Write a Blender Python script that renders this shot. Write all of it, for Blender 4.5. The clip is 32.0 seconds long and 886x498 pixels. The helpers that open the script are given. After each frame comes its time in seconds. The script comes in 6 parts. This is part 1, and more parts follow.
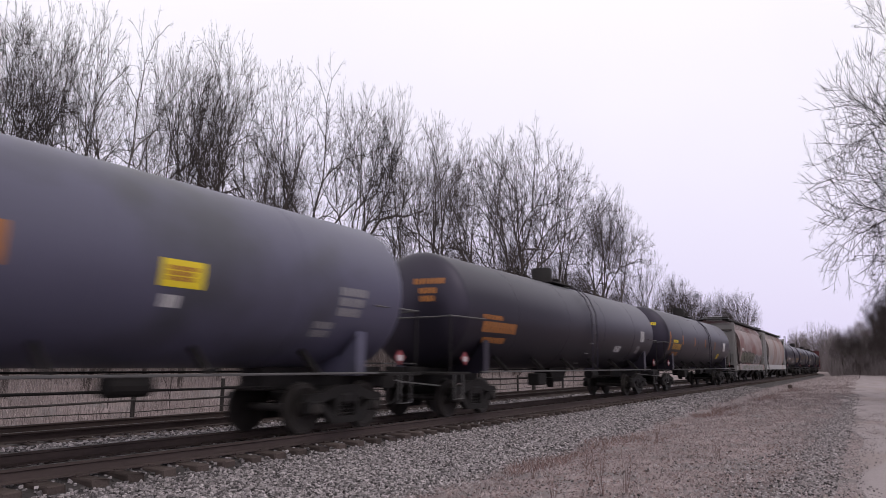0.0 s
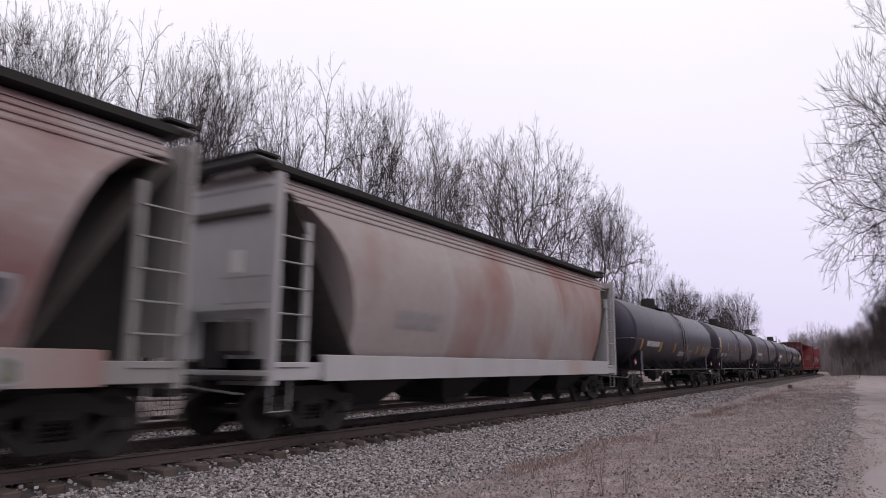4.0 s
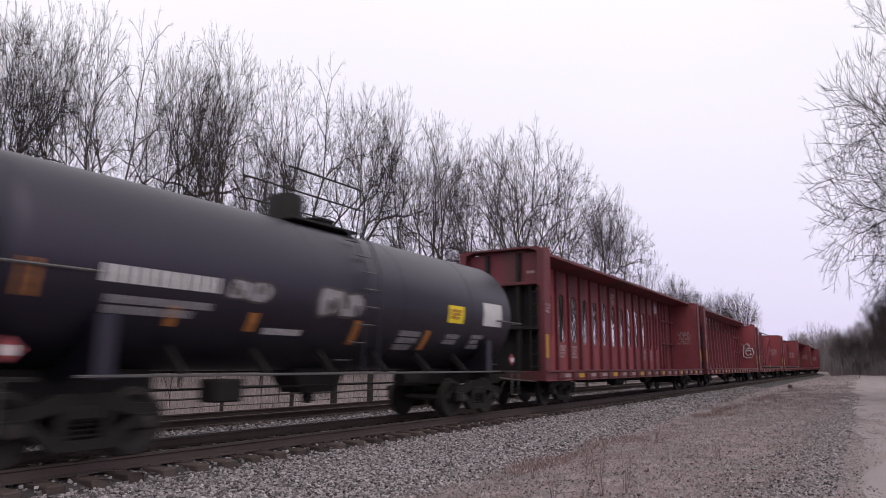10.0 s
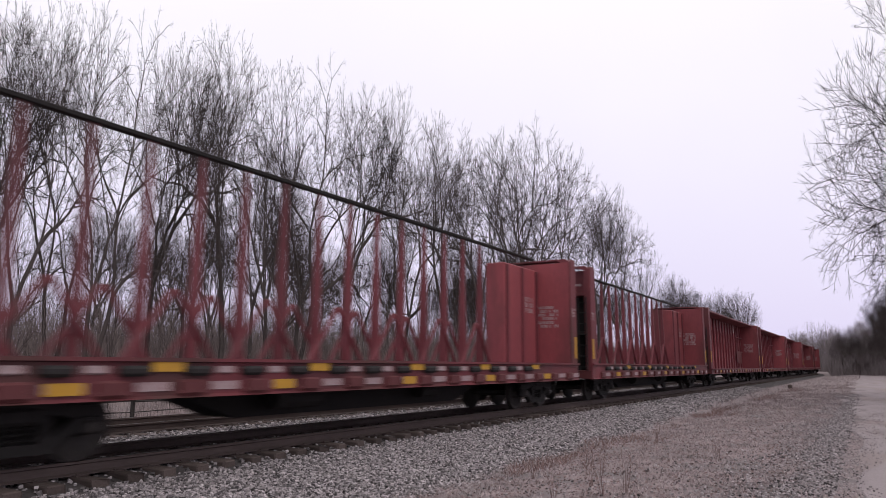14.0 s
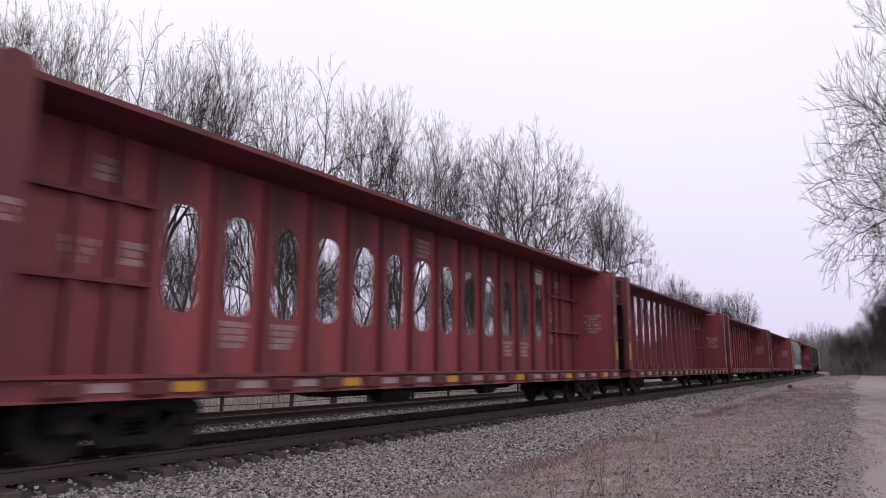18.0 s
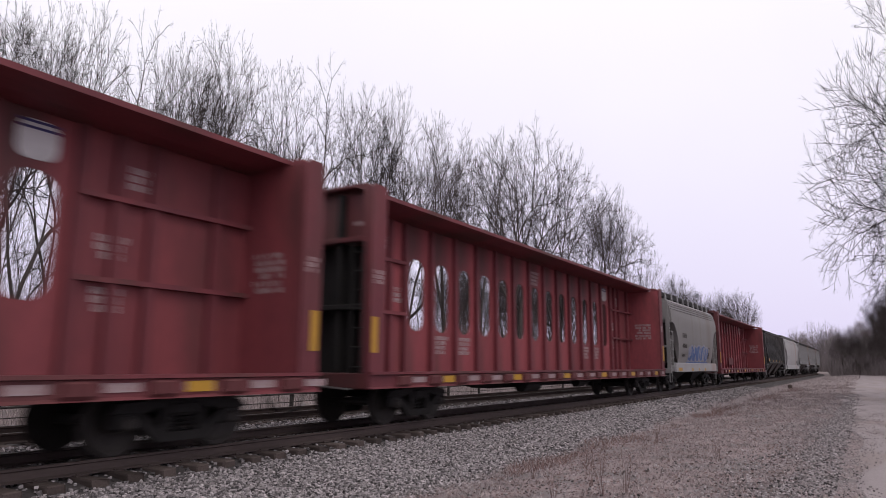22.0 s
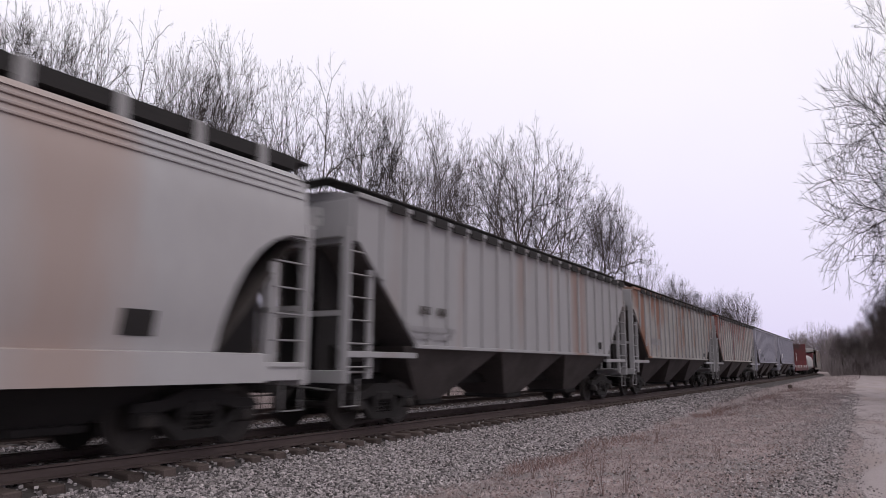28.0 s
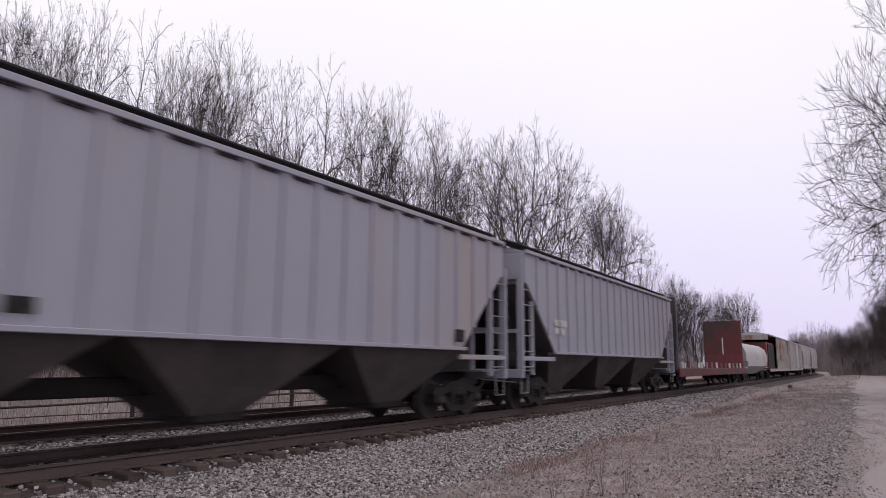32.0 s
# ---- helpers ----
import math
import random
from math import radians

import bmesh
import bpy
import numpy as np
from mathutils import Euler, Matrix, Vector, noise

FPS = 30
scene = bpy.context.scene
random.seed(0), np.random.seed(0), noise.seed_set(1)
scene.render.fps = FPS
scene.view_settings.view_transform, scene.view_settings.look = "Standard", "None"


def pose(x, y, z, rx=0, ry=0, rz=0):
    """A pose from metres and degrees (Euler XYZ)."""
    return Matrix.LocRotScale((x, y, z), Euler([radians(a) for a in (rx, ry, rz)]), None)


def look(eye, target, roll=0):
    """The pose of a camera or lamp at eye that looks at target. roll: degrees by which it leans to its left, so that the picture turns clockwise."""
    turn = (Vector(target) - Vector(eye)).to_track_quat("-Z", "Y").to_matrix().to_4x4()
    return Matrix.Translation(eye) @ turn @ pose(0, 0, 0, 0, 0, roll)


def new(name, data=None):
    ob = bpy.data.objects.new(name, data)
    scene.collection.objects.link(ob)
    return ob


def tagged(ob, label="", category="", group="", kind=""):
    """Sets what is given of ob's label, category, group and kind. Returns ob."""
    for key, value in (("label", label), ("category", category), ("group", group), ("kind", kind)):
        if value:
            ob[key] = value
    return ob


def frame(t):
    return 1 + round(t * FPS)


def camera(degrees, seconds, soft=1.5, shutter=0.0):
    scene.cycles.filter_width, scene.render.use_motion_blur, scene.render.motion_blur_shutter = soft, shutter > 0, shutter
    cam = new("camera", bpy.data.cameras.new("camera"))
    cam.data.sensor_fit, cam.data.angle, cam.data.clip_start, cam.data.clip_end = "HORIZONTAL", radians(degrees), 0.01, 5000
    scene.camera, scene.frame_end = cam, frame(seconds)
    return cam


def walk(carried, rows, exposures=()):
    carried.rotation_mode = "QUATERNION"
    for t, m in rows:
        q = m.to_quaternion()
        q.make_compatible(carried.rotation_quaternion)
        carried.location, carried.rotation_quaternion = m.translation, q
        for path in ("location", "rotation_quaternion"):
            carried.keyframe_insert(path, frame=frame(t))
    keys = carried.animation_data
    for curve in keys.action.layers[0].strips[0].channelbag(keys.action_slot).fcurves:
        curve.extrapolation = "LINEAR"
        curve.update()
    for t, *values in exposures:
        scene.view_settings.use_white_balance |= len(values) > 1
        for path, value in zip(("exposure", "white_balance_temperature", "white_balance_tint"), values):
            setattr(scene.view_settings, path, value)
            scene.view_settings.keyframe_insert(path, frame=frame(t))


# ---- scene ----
# The near track runs straight along x, away from the camera, and bends to the far side (y) beyond 144 m; z = 0 is the rail top.
BEND, RADIUS = 144.3, 500.0
EYE = Vector((0.0, -9.673, 1.288))
YAW, PITCH, LEAN = radians(32.01), radians(9.73), 0.40
WAY = Vector((math.cos(YAW) * math.cos(PITCH), math.sin(YAW) * math.cos(PITCH), math.sin(PITCH)))
cam = camera(66.88, 32.0, soft=0.6, shutter=0.4)
VIEW = look(EYE, EYE + WAY * 10, LEAN)
walk(cam, [(0, VIEW), (32, VIEW)])

# ---- world and light: a bright, thick overcast ----
world = bpy.data.worlds.new("overcast")
scene.world = world
world.use_nodes = True
wt = world.node_tree
wt.nodes.clear()
w_out = wt.nodes.new("ShaderNodeOutputWorld")
w_sky = wt.nodes.new("ShaderNodeTexSky")
w_sky.sky_type, w_sky.sun_disc = "NISHITA", False
w_sky.sun_elevation, w_sky.sun_rotation = radians(50), radians(200)
w_sky.air_density, w_sky.dust_density = 1.0, 4.0
w_bg = wt.nodes.new("ShaderNodeBackground")
w_bg.inputs["Strength"].default_value = 0.07
w_cloud = wt.nodes.new("ShaderNodeBackground")
w_cloud.inputs["Strength"].default_value = 1.2
w_add = wt.nodes.new("ShaderNodeMixShader")
w_add.inputs[0].default_value = 0.86
w_co = wt.nodes.new("ShaderNodeTexCoord")
w_sep = wt.nodes.new("ShaderNodeSeparateXYZ")
w_noise = wt.nodes.new("ShaderNodeTexNoise")
w_noise.inputs["Scale"].default_value, w_noise.inputs["Detail"].default_value = 2.2, 4
w_madd = wt.nodes.new("ShaderNodeMath")
w_madd.operation, w_madd.inputs[1].default_value = "MULTIPLY_ADD", 0.18
w_ramp = wt.nodes.new("ShaderNodeValToRGB")
w_ramp.color_ramp.elements[0].position, w_ramp.color_ramp.elements[0].color = 0.12, (0.74, 0.68, 0.90, 1)
w_ramp.color_ramp.elements[1].position, w_ramp.color_ramp.elements[1].color = 0.62, (0.99, 0.95, 1.0, 1)
wt.links.new(w_co.outputs["Generated"], w_sep.inputs[0])
wt.links.new(w_co.outputs["Generated"], w_noise.inputs["Vector"])
wt.links.new(w_noise.outputs[0], w_madd.inputs[0])
wt.links.new(w_sep.outputs["Z"], w_madd.inputs[2])
wt.links.new(w_madd.outputs[0], w_ramp.inputs[0])
wt.links.new(w_ramp.outputs[0], w_cloud.inputs["Color"])
wt.links.new(w_sky.outputs[0], w_bg.inputs["Color"])
wt.links.new(w_bg.outputs[0], w_add.inputs[1])
wt.links.new(w_cloud.outputs[0], w_add.inputs[2])
wt.links.new(w_add.outputs[0], w_out.inputs[0])
sun_data = bpy.data.lights.new("sun", "SUN")
sun_data.energy, sun_data.angle, sun_data.color = 0.6, radians(40), (1.0, 0.96, 0.92)
sun = new("sun", sun_data)
sun.matrix_world = look((-20, -40, 60), (0, 0, 0))

# ---- geometry helpers ----


class Geo:
    """Vertices and faces of one mesh."""

    def __init__(self):
        self.v, self.f = [], []

    def add(self, verts, faces):
        n = len(self.v)
        self.v += [tuple(p) for p in verts]
        self.f += [tuple(i + n for i in f) for f in faces]
        return self

    def box(self, x0, x1, y0, y1, z0, z1, c=0.0):
        """A box, its edges chamfered by c."""
        if c <= 0:
            vs = [(x, y, z) for x in (x0, x1) for y in (y0, y1) for z in (z0, z1)]
            return self.add(vs, [(0, 1, 3, 2), (4, 6, 7, 5), (0, 4, 5, 1), (2, 3, 7, 6), (0, 2, 6, 4), (1, 5, 7, 3)])
        vs, lo, hi = [], (x0, y0, z0), (x1, y1, z1)
        for i in range(8):
            s = (i >> 2 & 1, i >> 1 & 1, i & 1)
            for a in range(3):
                vs.append([(hi[k] if s[k] else lo[k]) + (0 if k == a else (-c if s[k] else c)) for k in range(3)])
        fs = []
        for a, (b, d) in enumerate(((1, 2), (0, 2), (0, 1))):
            for s in (0, 1):
                ids = []
                for p, q in ((0, 0), (1, 0), (1, 1), (0, 1)):
                    bits = [0, 0, 0]
                    bits[a], bits[b], bits[d] = s, p, q
                    ids.append((bits[0] * 4 + bits[1] * 2 + bits[2]) * 3 + a)
                fs.append(ids)
            for p in (0, 1):
                for q in (0, 1):
                    bits = [0, 0, 0]
                    bits[b], bits[d] = p, q
                    i = bits[0] * 4 + bits[1] * 2 + bits[2]
                    j = i + (4, 2, 1)[a]
                    fs.append((i * 3 + b, i * 3 + d, j * 3 + d, j * 3 + b))
        fs += [(i * 3, i * 3 + 1, i * 3 + 2) for i in range(8)]
        return self.add(vs, fs)

    def prism(self, outline, a, b, axis="x"):
        """An outline of (u, w) pairs drawn out along one axis from a to b."""
        n = len(outline)
        put = {"x": lambda t, u, w: (t, u, w), "y": lambda t, u, w: (u, t, w), "z": lambda t, u, w: (u, w, t)}[axis]
        vs = [put(a, u, w) for u, w in outline] + [put(b, u, w) for u, w in outline]
        fs = [tuple(range(n))[::-1], tuple(range(n, 2 * n))] + [(i, (i + 1) % n, n + (i + 1) % n, n + i) for i in range(n)]
        return self.add(vs, fs)

    def tube(self, pts, radii, n=6):
        """A round bar along pts."""
        pts = [Vector(p) for p in pts]
        if not hasattr(radii, "__len__"):
            radii = [radii] * len(pts)
        vs, fs = [], []
        for i, p in enumerate(pts):
            d = (pts[min(i + 1, len(pts) - 1)] - pts[max(i - 1, 0)]).normalized()
            u = d.orthogonal().normalized() if abs(d.z) > 0.9 else d.cross(Vector((0, 0, 1))).normalized()
            w = d.cross(u)
            vs += [p + (u * math.cos(2 * math.pi * k / n) + w * math.sin(2 * math.pi * k / n)) * radii[i] for k in range(n)]
        for i in range(len(pts) - 1):
            fs += [(i * n + k, i * n + (k + 1) % n, i * n + n + (k + 1) % n, i * n + n + k) for k in range(n)]
        fs += [tuple(range(n))[::-1], tuple(range(len(vs) - n, len(vs)))]
        return self.add(vs, fs)

    def lathe(self, outline, n=24, axis="x", at=(0, 0, 0)):
        """An outline of (along, radius) pairs turned about an axis."""
        put = {"x": lambda a, u, w: (a, u, w), "y": lambda a, u, w: (u, a, w), "z": lambda a, u, w: (u, w, a)}[axis]
        vs, fs = [], []
        for a, r in outline:
            for k in range(n):
                q = put(a, r * math.cos(2 * math.pi * k / n), r * math.sin(2 * math.pi * k / n))
                vs.append((q[0] + at[0], q[1] + at[1], q[2] + at[2]))
        for i in range(len(outline) - 1):
            fs += [(i * n + k, i * n + (k + 1) % n, i * n + n + (k + 1) % n, i * n + n + k) for k in range(n)]
        fs += [tuple(range(n))[::-1], tuple(range(len(vs) - n, len(vs)))]
        return self.add(vs, fs)

    def sheet(self, outline, thick=0.006, y=0.0):
        """A flat plate in the x-z plane, its face towards -y."""
        return self.prism(outline, y - thick, y, "y")

    def mesh(self, name, material, smooth=False):
        me = bpy.data.meshes.new(name)
        me.from_pydata(self.v, [], self.f)
        me.materials.append(material)
        if smooth:
            me.polygons.foreach_set("use_smooth", [True] * len(me.polygons))
            me.set_sharp_from_angle(angle=radians(38))
        me.validate()
        return me


def part(name, geo, material, parent, label="", smooth=False):
    """One mesh object under a thing or a part; geo may be a ready mesh, which is then shared."""
    me = geo if isinstance(geo, bpy.types.Mesh) else geo.mesh(name, material, smooth)
    ob = new(name, me)
    ob.parent = parent
    if label:
        ob["label"] = label
    return ob


def heading(s):
    return max(0.0, s - BEND) / RADIUS


def along(s, off=0.0, z=0.0):
    """A point s metres along the near track, off metres to its far side."""
    if s < BEND:
        return Vector((s, off, z))
    a = heading(s)
    return Vector((BEND + (RADIUS - off) * math.sin(a), RADIUS - (RADIUS - off) * math.cos(a), z))


def offset_of(x, y):
    """How far a place lies to the far side of the near track."""
    return y if x < BEND else RADIUS - math.hypot(x - BEND, RADIUS - y)


# ---- materials ----


def material(name, colour, second=None, rough=0.6, metal=0.0, scale=2.0, fine=40.0, mix=0.5, bump=0.15, dirt=None, dirt_amount=0.0,
             island=0.0, each=0.0, stretch=(1, 1, 1), spec=0.3, detail=6, tint=None, from_top=None):
    """A worn surface: two colours mixed by broad and fine noise, with patches of dirt and fine relief."""
    m = bpy.data.materials.new(name)
    m.use_nodes = True
    t = m.node_tree
    bsdf = t.nodes["Principled BSDF"]
    bsdf.inputs["Roughness"].default_value, bsdf.inputs["Metallic"].default_value = rough, metal
    bsdf.inputs["Specular IOR Level"].default_value = spec
    if tint:
        bsdf.inputs["Specular Tint"].default_value = (*tint, 1)
    co = t.nodes.new("ShaderNodeTexCoord")
    mp = t.nodes.new("ShaderNodeMapping")
    mp.inputs["Scale"].default_value = stretch
    t.links.new(co.outputs["Object"], mp.inputs["Vector"])
    n1, n2 = t.nodes.new("ShaderNodeTexNoise"), t.nodes.new("ShaderNodeTexNoise")
    n1.inputs["Scale"].default_value, n1.inputs["Detail"].default_value = scale, detail
    n2.inputs["Scale"].default_value, n2.inputs["Detail"].default_value = fine, 4
    for n in (n1, n2):
        t.links.new(mp.outputs[0], n.inputs["Vector"])
    second = second or tuple(c * 0.7 for c in colour)
    ramp = t.nodes.new("ShaderNodeValToRGB")
    ramp.color_ramp.elements[0].position, ramp.color_ramp.elements[1].position = 0.5 - mix / 2, 0.5 + mix / 2
    ramp.color_ramp.elements[0].color, ramp.color_ramp.elements[1].color = (*second, 1), (*colour, 1)
    av = t.nodes.new("ShaderNodeMath")
    av.operation, av.inputs[1].default_value = "MULTIPLY_ADD", 0.4
    half = t.nodes.new("ShaderNodeMath")
    half.operation, half.inputs[1].default_value = "MULTIPLY", 0.6
    t.links.new(n1.outputs[0], half.inputs[0])
    t.links.new(n2.outputs[0], av.inputs[0])
    t.links.new(half.outputs[0], av.inputs[2])
    t.links.new(av.outputs[0], ramp.inputs[0])
    out = ramp.outputs[0]
    if dirt:
        n3 = t.nodes.new("ShaderNodeTexNoise")
        n3.inputs["Scale"].default_value, n3.inputs["Detail"].default_value = scale * 0.6, 8
        mp3 = t.nodes.new("ShaderNodeMapping")
        mp3.inputs["Scale"].default_value, mp3.inputs["Location"].default_value = stretch, (7, 3, 5)
        t.links.new(co.outputs["Object"], mp3.inputs["Vector"])
        t.links.new(mp3.outputs[0], n3.inputs["Vector"])
        r3 = t.nodes.new("ShaderNodeValToRGB")
        r3.color_ramp.elements[0].position, r3.color_ramp.elements[1].position = 0.62 - dirt_amount * 0.3, 0.72 - dirt_amount * 0.2
        mx = t.nodes.new("ShaderNodeMix")
        mx.data_type = "RGBA"
        mx.inputs["B"].default_value = (*dirt, 1)
        amount = n3.outputs[0]
        if from_top:
            # wear that creeps from one height towards another
            xyz, climb, total = t.nodes.new("ShaderNodeSeparateXYZ"), t.nodes.new("ShaderNodeMapRange"), t.nodes.new("ShaderNodeMath")
            climb.inputs["From Min"].default_value, climb.inputs["From Max"].default_value = from_top[0], from_top[1]
            climb.inputs["To Min"].default_value, climb.inputs["To Max"].default_value = -from_top[2], from_top[2]
            t.links.new(co.outputs["Object"], xyz.inputs[0])
            t.links.new(xyz.outputs["Z"], climb.inputs["Value"])
            t.links.new(amount, total.inputs[0])
            t.links.new(climb.outputs[0], total.inputs[1])
            amount = total.outputs[0]
        t.links.new(amount, r3.inputs[0])
        t.links.new(r3.outputs[0], mx.inputs["Factor"])
        t.links.new(out, mx.inputs["A"])
        out = mx.outputs["Result"]
    if island or each:
        hsv = t.nodes.new("ShaderNodeHueSaturation")
        mr = t.nodes.new("ShaderNodeMapRange")
        amount = island or each
        mr.inputs["To Min"].default_value, mr.inputs["To Max"].default_value = 1 - amount, 1 + amount
        if island:
            rnd = t.nodes.new("ShaderNodeNewGeometry")
            t.links.new(rnd.outputs["Random Per Island"], mr.inputs["Value"])
        else:
            rnd = t.nodes.new("ShaderNodeObjectInfo")
            t.links.new(rnd.outputs["Random"], mr.inputs["Value"])
        t.links.new(mr.outputs[0], hsv.inputs["Value"])
        t.links.new(out, hsv.inputs["Color"])
        out = hsv.outputs[0]
    t.links.new(out, bsdf.inputs["Base Color"])
    if bump:
        bp = t.nodes.new("ShaderNodeBump")
        bp.inputs["Strength"].default_value, bp.inputs["Distance"].default_value = bump, 0.02
        t.links.new(n2.outputs[0], bp.inputs["Height"])
        t.links.new(bp.outputs[0], bsdf.inputs["Normal"])
    return m


M_LITTER = material("leaf_litter", (0.36, 0.295, 0.292), (0.14, 0.108, 0.108), 0.95, scale=2.2, fine=24, mix=0.42, bump=0.8, dirt=(0.19, 0.168, 0.168), dirt_amount=0.5, spec=0.1)
# far darker than the loose stones: shade of their gaps put into the colour
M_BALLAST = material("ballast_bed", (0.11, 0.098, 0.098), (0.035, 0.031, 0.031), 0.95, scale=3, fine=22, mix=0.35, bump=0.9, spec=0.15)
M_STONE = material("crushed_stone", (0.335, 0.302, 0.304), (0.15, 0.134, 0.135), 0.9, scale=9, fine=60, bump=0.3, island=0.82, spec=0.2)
M_ROAD = material("gravel_road", (0.37, 0.32, 0.324), (0.20, 0.171, 0.173), 0.95, scale=0.9, fine=46, mix=0.6, bump=0.8, dirt=(0.27, 0.225, 0.22), dirt_amount=0.45, stretch=(0.45, 1, 1), spec=0.1)
M_TIE = material("creosoted_timber", (0.115, 0.089, 0.081), (0.05, 0.039, 0.036), 0.9, scale=3, fine=30, stretch=(1, 0.15, 1), bump=0.6, each=0.3, spec=0.15)
M_RAIL = material("rusty_rail", (0.10, 0.074, 0.068), (0.05, 0.037, 0.035), 0.75, 0.2, scale=4, fine=40, stretch=(0.2, 1, 1))
M_RAILHEAD = material("dull_rail_head", (0.12, 0.105, 0.10), (0.07, 0.06, 0.057), 0.5, 0.5, scale=1, fine=30, bump=0.05)
M_BARK = material("grey_bark", (0.098, 0.082, 0.078), (0.046, 0.038, 0.036), 0.95, scale=1.5, fine=14, stretch=(1, 1, 0.3), bump=0.5, each=0.25, spec=0.1)
M_TWIG = material("twigs", (0.060, 0.049, 0.047), (0.034, 0.028, 0.027), 0.9, scale=0.6, fine=5, bump=0, each=0.3, spec=0.1)
M_BRUSH = material("dry_brush", (0.22, 0.183, 0.174), (0.125, 0.102, 0.096), 0.95, scale=0.5, fine=4, bump=0, island=0.35, spec=0.1)
M_GRASS = material("dead_grass", (0.385, 0.325, 0.318), (0.21, 0.172, 0.17), 0.95, scale=0.6, fine=6, bump=0, island=0.4, spec=0.1)
M_FENCE = material("dark_fence_timber", (0.05, 0.043, 0.04), (0.028, 0.024, 0.023), 0.85, scale=3, fine=25, stretch=(0.3, 1, 1))
M_BLACK = material("black_tank_paint", (0.0080, 0.0069, 0.0112), (0.0058, 0.005, 0.0082), 0.42, scale=0.5, fine=14, bump=0.02, dirt=(0.0125, 0.0108, 0.0145), dirt_amount=0.3, spec=0.62, tint=(0.86, 0.78, 1.0))
M_GREYTANK = material("blue_grey_tank_paint", (0.092, 0.088, 0.138), (0.076, 0.073, 0.112), 0.45, scale=0.6, fine=15, bump=0.03, dirt=(0.055, 0.054, 0.07), dirt_amount=0.2, spec=0.45)
M_TRUCK = material("grimy_cast_steel", (0.021, 0.018, 0.0175), (0.010, 0.0088, 0.0085), 0.8, 0.1, scale=3, fine=30, bump=0.3)
M_WHEEL = material("wheel_steel", (0.05, 0.043, 0.04), (0.025, 0.022, 0.02), 0.6, 0.4, scale=5, fine=30)
M_TREAD = material("bright_tread", (0.3, 0.28, 0.28), None, 0.35, 0.9, scale=5, fine=30, bump=0.05)
M_CBRED = material("oxide_red_paint", (0.192, 0.043, 0.050), (0.108, 0.028, 0.036), 0.6, scale=1.0, fine=12, mix=0.4, bump=0.06, dirt=(0.095, 0.038, 0.036), dirt_amount=0.42, spec=0.3, stretch=(1, 1, 0.3), each=0.14)
M_CBDARK = material("dark_red_paint", (0.13, 0.034, 0.035), (0.085, 0.026, 0.028), 0.65, scale=0.8, fine=12, bump=0.06, dirt=(0.06, 0.035, 0.033), dirt_amount=0.4)
M_HGREY = material("weathered_grey_paint", (0.315, 0.308, 0.315), (0.25, 0.243, 0.246), 0.6, scale=0.6, fine=10, bump=0.05, dirt=(0.23, 0.165, 0.145), dirt_amount=0.32, stretch=(1.8, 1, 0.22))
M_HDUN = material("dull_grey_brown_paint", (0.238, 0.226, 0.22), (0.205, 0.193, 0.187), 0.6, scale=0.6, fine=10, bump=0.05, dirt=(0.195, 0.172, 0.16), dirt_amount=0.3, stretch=(1.8, 1, 0.22))
M_HWHITE = material("dirty_white_paint", (0.385, 0.375, 0.38), (0.305, 0.296, 0.298), 0.6, scale=0.6, fine=10, bump=0.05, dirt=(0.33, 0.265, 0.24), dirt_amount=0.3, stretch=(1.4, 1, 0.25))
M_HRUST = material("rust_streaked_grey_paint", (0.33, 0.312, 0.298), (0.26, 0.238, 0.222), 0.65, scale=1.9, fine=10, bump=0.08, dirt=(0.205, 0.102, 0.068), dirt_amount=0.47, stretch=(0.8, 1, 0.4), from_top=(1.7, 4.5, 0.09))
M_HOXIDE = material("rust_red_faded_paint", (0.30, 0.262, 0.258), (0.235, 0.165, 0.158), 0.6, scale=0.8, fine=8, mix=0.3, bump=0.08, dirt=(0.165, 0.072, 0.066), dirt_amount=0.52, stretch=(0.55, 1, 0.9))
M_HPINK = material("faded_pinkish_paint", (0.315, 0.285, 0.278), (0.265, 0.215, 0.205), 0.7, scale=0.6, fine=9, mix=0.35, bump=0.06, dirt=(0.22, 0.125, 0.112), dirt_amount=0.36, stretch=(0.8, 1, 0.5))
M_HBLACK = material("dark_grey_hopper_paint", (0.055, 0.053, 0.055), (0.035, 0.033, 0.034), 0.6, scale=0.6, fine=10, dirt=(0.09, 0.075, 0.068), dirt_amount=0.35, stretch=(1.4, 1, 0.25))
M_HLILAC = material("pale_blue_grey_paint", (0.30, 0.295, 0.345), (0.25, 0.245, 0.285), 0.6, scale=0.5, fine=10, bump=0.04, dirt=(0.29, 0.26, 0.26), dirt_amount=0.3, stretch=(1.4, 1, 0.25))
# dark steel fittings; also carries painted shade in bulkhead and hopper recesses
M_DARKHOLE = material("dark_steel_and_shade", (0.026, 0.023, 0.0225), (0.014, 0.0125, 0.0125), 0.8, scale=2, fine=20)
M_YELLOW = material("yellow_reflective_sheet", (0.52, 0.29, 0.03), (0.38, 0.2, 0.03), 0.5, scale=6, fine=40, bump=0.02)
M_BRIGHTYELLOW = material("yellow_decal", (0.80, 0.62, 0.03), (0.7, 0.52, 0.03), 0.5, scale=6, fine=40, bump=0.02)
M_ORANGE = material("orange_yellow_lettering", (0.42, 0.17, 0.045), (0.3, 0.12, 0.04), 0.6, scale=6, fine=40, bump=0.02)
M_WHITE = material("white_stencil", (0.62, 0.60, 0.60), (0.42, 0.41, 0.41), 0.6, scale=4, fine=30, bump=0.02)
